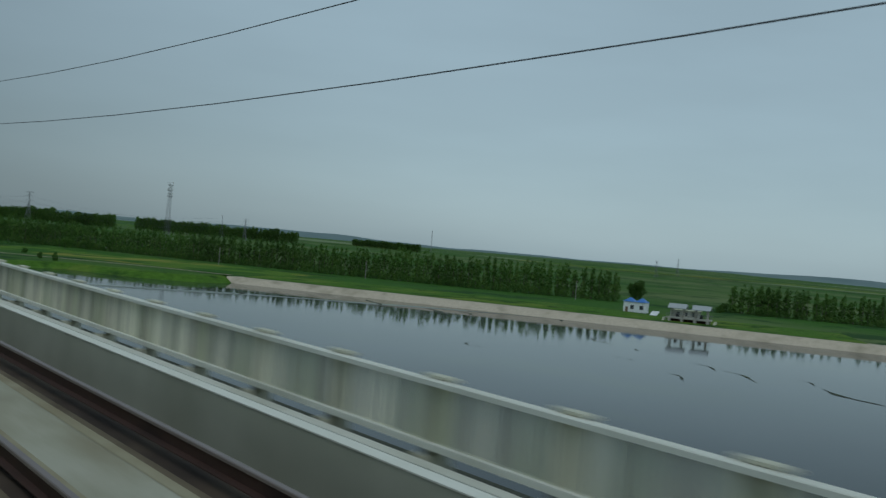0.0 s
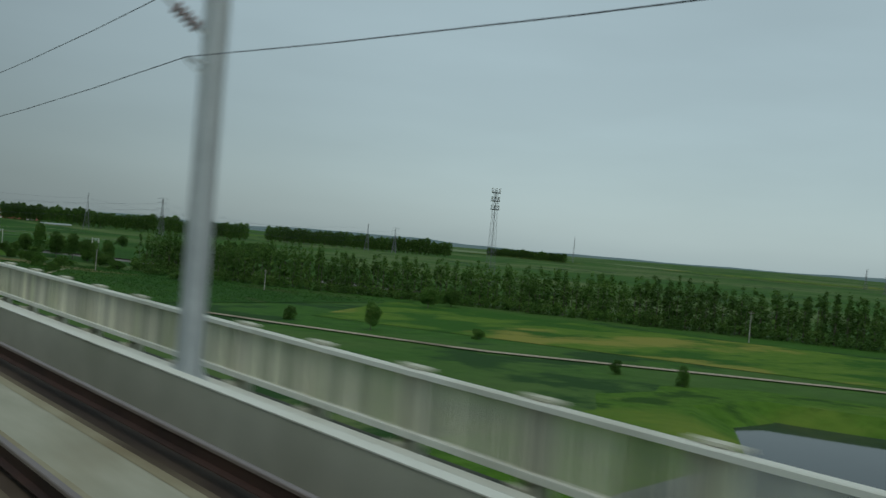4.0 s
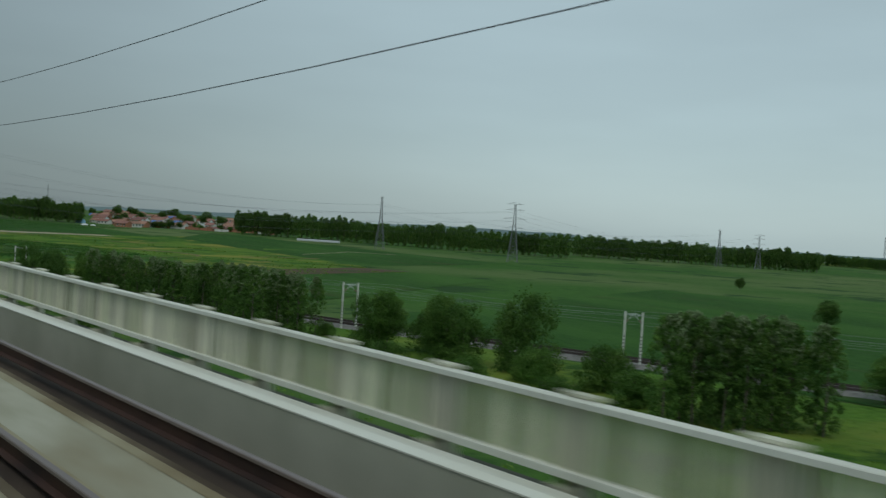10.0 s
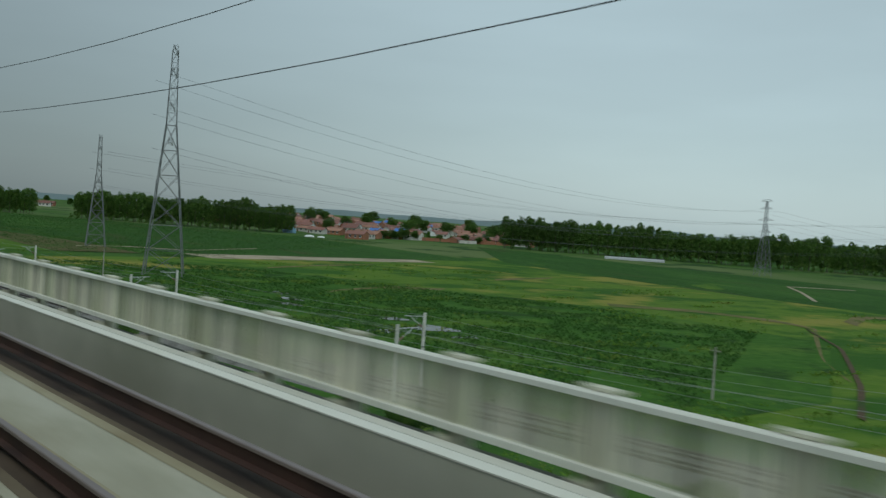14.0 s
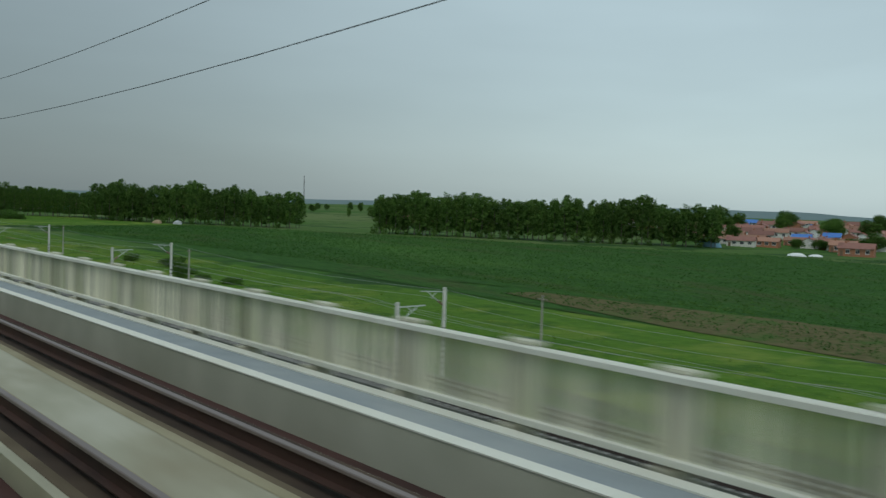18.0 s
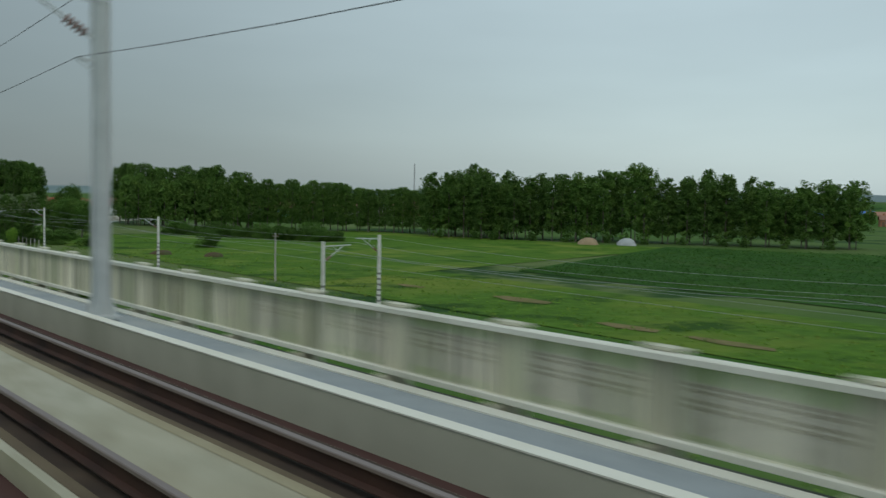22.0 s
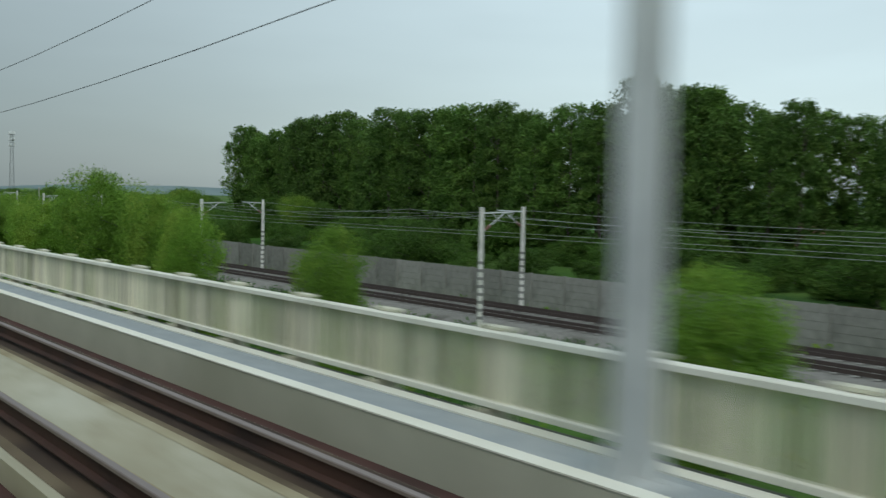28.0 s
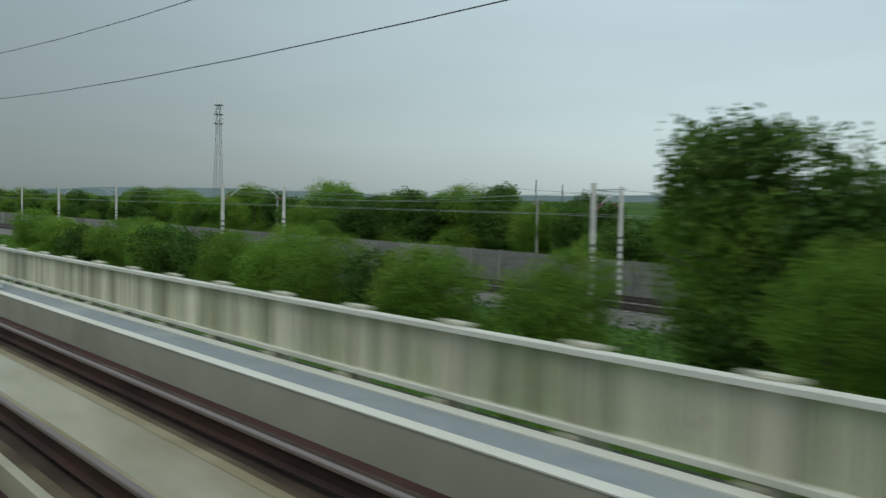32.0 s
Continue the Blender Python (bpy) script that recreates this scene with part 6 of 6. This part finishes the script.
# ---- heaps and sheds at the fields' edge, and the far ridge ----
def dome(rad, h, name, label, cat, material):
    m = thing(name, label, cat)
    g = Geo()
    k = 14
    for j in range(5):
        w = j / 4 * math.pi / 2
        for i in range(k):
            a = 2 * math.pi * i / k
            q = rad * math.cos(w) * (1 + 0.12 * math.sin(3 * a + j)) + 0.02
            g.v.append((q * math.cos(a), q * math.sin(a) * 1.3, h * math.sin(w) - 0.1))
    for j in range(4):
        for i in range(k):
            g.f.append((j * k + i, j * k + (i + 1) % k, (j + 1) * k + (i + 1) % k, (j + 1) * k + i))
    part("mound", g, M[material], m, smooth=True)
    return m


for s, r, rad, h, mt in ((1531, 338, 4.0, 4.2, "tarp"), (1474, 316, 2.6, 1.2, "plate"), (1470, 321, 2.0, 0.9, "plate"), (1716, 180, 2.2, 1.9, "straw"), (1710.5, 187.5, 2.0, 1.9, "dull")):
    lab = {"dull": "grey-white sheet over a heap at the wood's edge", "tarp": "blue tarpaulin stretched over a field heap", "plate": "white plastic sheeting over a field heap", "straw": "brown straw heap at the wood's edge"}[mt]
    put(dome(rad, h, {"dull": "covered_heap", "tarp": "tarp_heap", "plate": "plastic_heap", "straw": "straw_heap"}[mt], lab, "heap", mt), spot(s, r, ground(s)))
m = thing("greenhouse", "long low white plastic greenhouse before the woods", "greenhouse")
part("cover", Geo().prism([(-3, 0), (3, 0), (2.6, 1.6), (0, 2.5), (-2.6, 1.6)], -16, 16), M["dull"], m)
put(m, spot(1349, 442, ground(1349), 47, (0.7, 1, 0.6)))
# far ridge: distance haze is put into its blue-green base colour
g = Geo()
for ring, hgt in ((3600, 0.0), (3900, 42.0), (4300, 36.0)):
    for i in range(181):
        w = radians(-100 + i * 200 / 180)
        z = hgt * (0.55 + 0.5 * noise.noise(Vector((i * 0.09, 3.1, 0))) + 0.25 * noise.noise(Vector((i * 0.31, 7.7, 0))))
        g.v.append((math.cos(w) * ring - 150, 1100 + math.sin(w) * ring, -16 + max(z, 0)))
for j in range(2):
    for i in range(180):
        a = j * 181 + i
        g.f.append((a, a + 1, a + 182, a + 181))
solid("far_ridge", g, M["hill"], "low ridge on the far horizon, its blue-green painted as haze", "backdrop")

# ---- small repeated pieces of the viaduct and the barrier, last ----
BAYS = int((2290 - -20) / BAY)
rest, rest_post = Geo(), Geo()
vp = [tuple(v.co) for v in post_mesh.vertices]
vf = [tuple(p.vertices) for p in post_mesh.polygons]
for i in range(BAYS):
    s = -20 + i * BAY
    m = Matrix.Translation(at(s, 0, level(s))) @ Matrix.Rotation(heading(s), 4, "Z")
    if i % 3 == 0 and i < 900:
        for nm, me, y in (("panel", bay_mesh, BAY / 2), ("post", post_mesh, 0)):
            ob = new(nm, me)
            ob.parent = parapet
            ob.matrix_basis = m @ Matrix.Translation((0, y, 0))
    else:
        for me, geo, y in ((bay_geo, rest, BAY / 2), (None, rest_post, 0)):
            n = len(geo.v)
            verts, faces = (me.v, me.f) if me else (vp, vf)
            mm = m @ Matrix.Translation((0, y, 0))
            geo.v += [tuple(mm @ Vector(v)) for v in verts]
            geo.f += [tuple(n + k for k in f) for f in faces]
tagged(part("panels", rest, M["panel"], parapet), kind="stuff")
tagged(part("posts", rest_post, M["post"], parapet), kind="stuff")
put(barrier, Matrix())
for i in range(178):
    s = 1841 + i * 4.05
    m = Matrix.Translation(at(s, old_r(s) + 8.0, floor(s, old_r(s) + 8.0))) @ Matrix.Rotation(heading(s), 4, "Z")
    for nm, me, y in (("panel", panel_mesh, 2.02), ("post", post2_mesh, 0)):
        ob = new(nm, me)
        ob.parent = barrier
        ob.matrix_basis = m @ Matrix.Translation((0, y, 0))

# ---- rough grass beside the viaduct and weed on the water ----
def rough(name, label, s0, s1, inner, outer, count, size, material, spread):
    g = Geo()
    rng = np.random.default_rng(int(s0) + count)
    ss = rng.uniform(s0, s1, count)
    rr = inner + (outer - inner) * rng.uniform(0, 1, count)
    keep = [(s, r) for s, r in zip(ss, rr) if abs(r - old_r(s)) > 7.5]
    pts = [tuple(at(s, r, floor(s, r) + 0.3 * size)) for s, r in keep]
    g.cloud(rng, pts, rng.uniform(0.5, 1.0, len(pts)) * spread, 7, (size, size * 0.5), 0.6)
    return solid(name, g, M[material], label, "grass", "stuff")


rough("rough_grass", "rough tufts of green grass beside the viaduct", 560, 1300, 18, 110, 8000, 0.36, "weedleaf", 1.0)
rough("rough_weeds", "bright yellow-green weeds along the old line", 900, 1850, 20, 92, 15000, 0.3, "weedleaf", 0.9)
rough("rough_grass", "rough tufts of green grass below the viaduct", 1840, 2560, 16, 62, 8000, 0.45, "weedleaf", 0.8)
g = Geo()
rng = np.random.default_rng(23)
for _ in range(120):
    s, r = rng.uniform(1000, 1260), rng.uniform(66, 250)
    n = int(rng.uniform(6, 30))
    spread = rng.uniform(1.0, 4.5)
    pts = [tuple(at(s + rng.normal(0, 0.8 * spread), r + rng.normal(0, 2.0 * spread), floor(s, r) + 0.3)) for _ in range(n)]
    g.cloud(rng, pts, rng.uniform(0.4, 0.9, n), 8, (0.5, 0.24), 0.5)
solid("meadow_weeds", g, M["weedleaf"], "uneven clumps of rank weeds in the wet meadow", "weeds", "stuff")
for s, r, a, w in ((196, 182, 14, 0.9), (172, 175, 16, 0.6), (154, 169, 7, 0.6), (119, 138, 10, 0.5), (131, 160, 12, 0.6), (119, 155, 14, 0.7), (112, 163, 8, 0.5), (97, 153, 16, 1.6), (238, 180, 20, 3.0), (237, 190, 10, 2.0),
                   (142, 150, 6, 0.5), (225, 214, 10, 1.0), (262, 176, 24, 2.2), (281, 142, 26, 2.4), (160, 128, 8, 0.6)):
    g = Geo()
    k = 14
    for i in range(k + 1):
        u = i / k
        c = at(s - a * (u - 0.5), r - a * 0.55 * (u - 0.5) + math.sin(5 * u + s) * 1.2, WATER + 0.04)
        q = w * (0.25 + 0.75 * abs(math.sin(7 * u + r))) * math.sin(math.pi * min(max(u, 0.05), 0.95)) * 0.5
        g.v += [tuple(c + Vector((-q * 0.6, q, 0))), tuple(c + Vector((q * 0.6, -q, 0)))]
    g.f = [(2 * i, 2 * i + 1, 2 * i + 3, 2 * i + 2) for i in range(k)]
    solid("floating_weed", g, M["weedmat"], "dark streak of floating weed on the river", "weed", "stuff")


def crop_plants(name, label, corners, count, size, seed):
    """Leafy plants over a field, in rows along the line: corners are (s, r) of its near and far edge."""
    g = Geo()
    rng = np.random.default_rng(seed)
    (sa, ra), (sb, rb), (sc, rc), (sd, rd) = corners
    pts = []
    for u, v in zip(rng.uniform(0, 1, count), rng.uniform(0, 1, count) ** 1.4):
        v = round(v * 60) / 60
        s = (sa + (sb - sa) * u) * (1 - v) + (sc + (sd - sc) * u) * v
        r = (ra + (rb - ra) * u) * (1 - v) + (rc + (rd - rc) * u) * v
        pts.append(tuple(at(s, r, floor(s, r) + 0.35 * size)))
    g.cloud(rng, pts, rng.uniform(0.5, 1.1, count), 6, (size, size * 0.5), 0.35)
    return solid(name, g, M["cropleaf"], label, "crop", "stuff")


crop_plants("crop_plants", "rows of leafy green crop plants before the woods", ((1262, 136), (1655, 108), (1420, 330), (1695, 190)), 30000, 0.34, 3)
crop_plants("weed_plants", "scattered green weeds on dry ground beside the crop", ((1284, 106), (1384, 112), (1284, 134), (1384, 122)), 1300, 0.36, 8)
crop_plants("bean_plants", "rows of low green bean plants below the viaduct", ((480, 60), (650, 78), (520, 175), (625, 135)), 9000, 0.42, 4)
crop_plants("village_crop_plants", "rows of green vegetables before the village", ((1866, 84), (1925, 76), (1884, 106), (1936, 118)), 2500, 0.4, 5)

g = Geo()
rng = np.random.default_rng(43)
pts = []
while len(pts) < 9000:
    s, r = rng.uniform(1975, 2335), rng.uniform(24, 44.6)
    if noise.noise(Vector((s * 0.09, r * 0.14, 3))) > -0.3:
        pts.append(tuple(at(s, r, floor(s, r) + 0.3)))
g.cloud(rng, pts, rng.uniform(0.3, 0.8, len(pts)), 9, (0.42, 0.11), 0.3, -0.3)
solid("rough_grass", g, M["cropleaf"], "rough tall grass and weeds beside the old line", "grass", "stuff")

g = Geo()
rng = np.random.default_rng(41)
pts = []
while len(pts) < 13000:
    s, r = rng.uniform(1026, 1245), rng.uniform(64, 176)
    if r < 64 + 112 * min((s - 1020) / 70, 1) - max(s - 1130, 0) * 0.35 and noise.noise(Vector((s * 0.06, r * 0.09, 0))) > -0.25:
        pts.append(tuple(at(s, r, floor(s, r) + 0.25)))
g.cloud(rng, pts, rng.uniform(0.4, 1.0, len(pts)), 6, (0.5, 0.2), 0.5)
solid("marsh_reeds", g, M["cropleaf"], "rank green reeds and grass in the wet meadow", "reeds", "stuff")

g = Geo()
for i in range(41):
    u = i / 40
    s, r = 282 - 50 * u * u, 80 + 135 * u
    w = 6.0 * (0.35 + 0.65 * abs(math.sin(5.1 * u + 0.4))) * math.sin(math.pi * (0.04 + 0.92 * u))
    q = 1.2 * math.sin(17 * u)
    g.v += [tuple(at(s - w + q, r, WATER + 0.03)), tuple(at(s + w * 0.7 + q, r, WATER + 0.03))]
g.f = [(2 * i, 2 * i + 1, 2 * i + 3, 2 * i + 2) for i in range(40)]
solid("scum", g, M["scum"], "thin pale green film of scum on the river", "scum", "stuff")

# ---- small things along the old line ----
def cabinet():
    m = thing("signal_cabinet", "small white signal cabinet beside the old line", "cabinet")
    part("body", Geo().box(-0.4, 0.4, -0.6, 0.6, 0.25, 1.4), M["plate"], m)
    part("door", Geo().box(-0.43, -0.4, -0.5, 0.5, 0.35, 1.3), M["frame"], m)
    part("roof", Geo().prism([(-0.5, 1.4), (0.5, 1.4), (0.5, 1.46), (0, 1.55), (-0.5, 1.46)], -0.7, 0.7), M["plate"], m)
    for x in (-0.32, 0.32):
        for y in (-0.5, 0.5):
            part("leg", Geo().box(x - 0.05, x + 0.05, y - 0.05, y + 0.05, -0.1, 0.25), M["steel"], m)
    return m


put(cabinet(), spot(2177, 33, floor(2177, 33)))
for s, r, rad, h in ((1705, 79, 1.7, 1.0), (1715, 73, 2.0, 0.9), (1719, 75, 1.4, 0.7)):
    put(dome(rad, h, "earth_heap", "low heap of brown earth in rough grass", "heap", "soil"), spot(s, r, ground(s)))
for s, r, a, w in ((1620, 80, 5, 2.2), (1596, 73, 4, 1.6), (1584, 73, 5, 1.4), (1560, 78, 4, 1.5), (1640, 78, 3, 1.2), (1500, 80, 4, 1.4)):
    sheet(([(s - a, r - w * 0.4), (s, r - w), (s + a, r - w * 0.3)], [(s - a * 0.8, r + w * 0.5), (s, r + w * 0.7), (s + a * 0.9, r + w * 0.4)]), M["brownweed"], "bare_patch", "bare brown patch in the rough verge", "patch", 0.14, 8)
# clump of young poplars at the road's corner
row_of(young, [(1785, 54.5), (1773, 56), (1759, 58)], 2.5, (0.74, 0.9), 0.8)
row_of(young, [(1784, 58), (1772, 60), (1760, 62)], 2.7, (0.78, 0.92), 0.8)
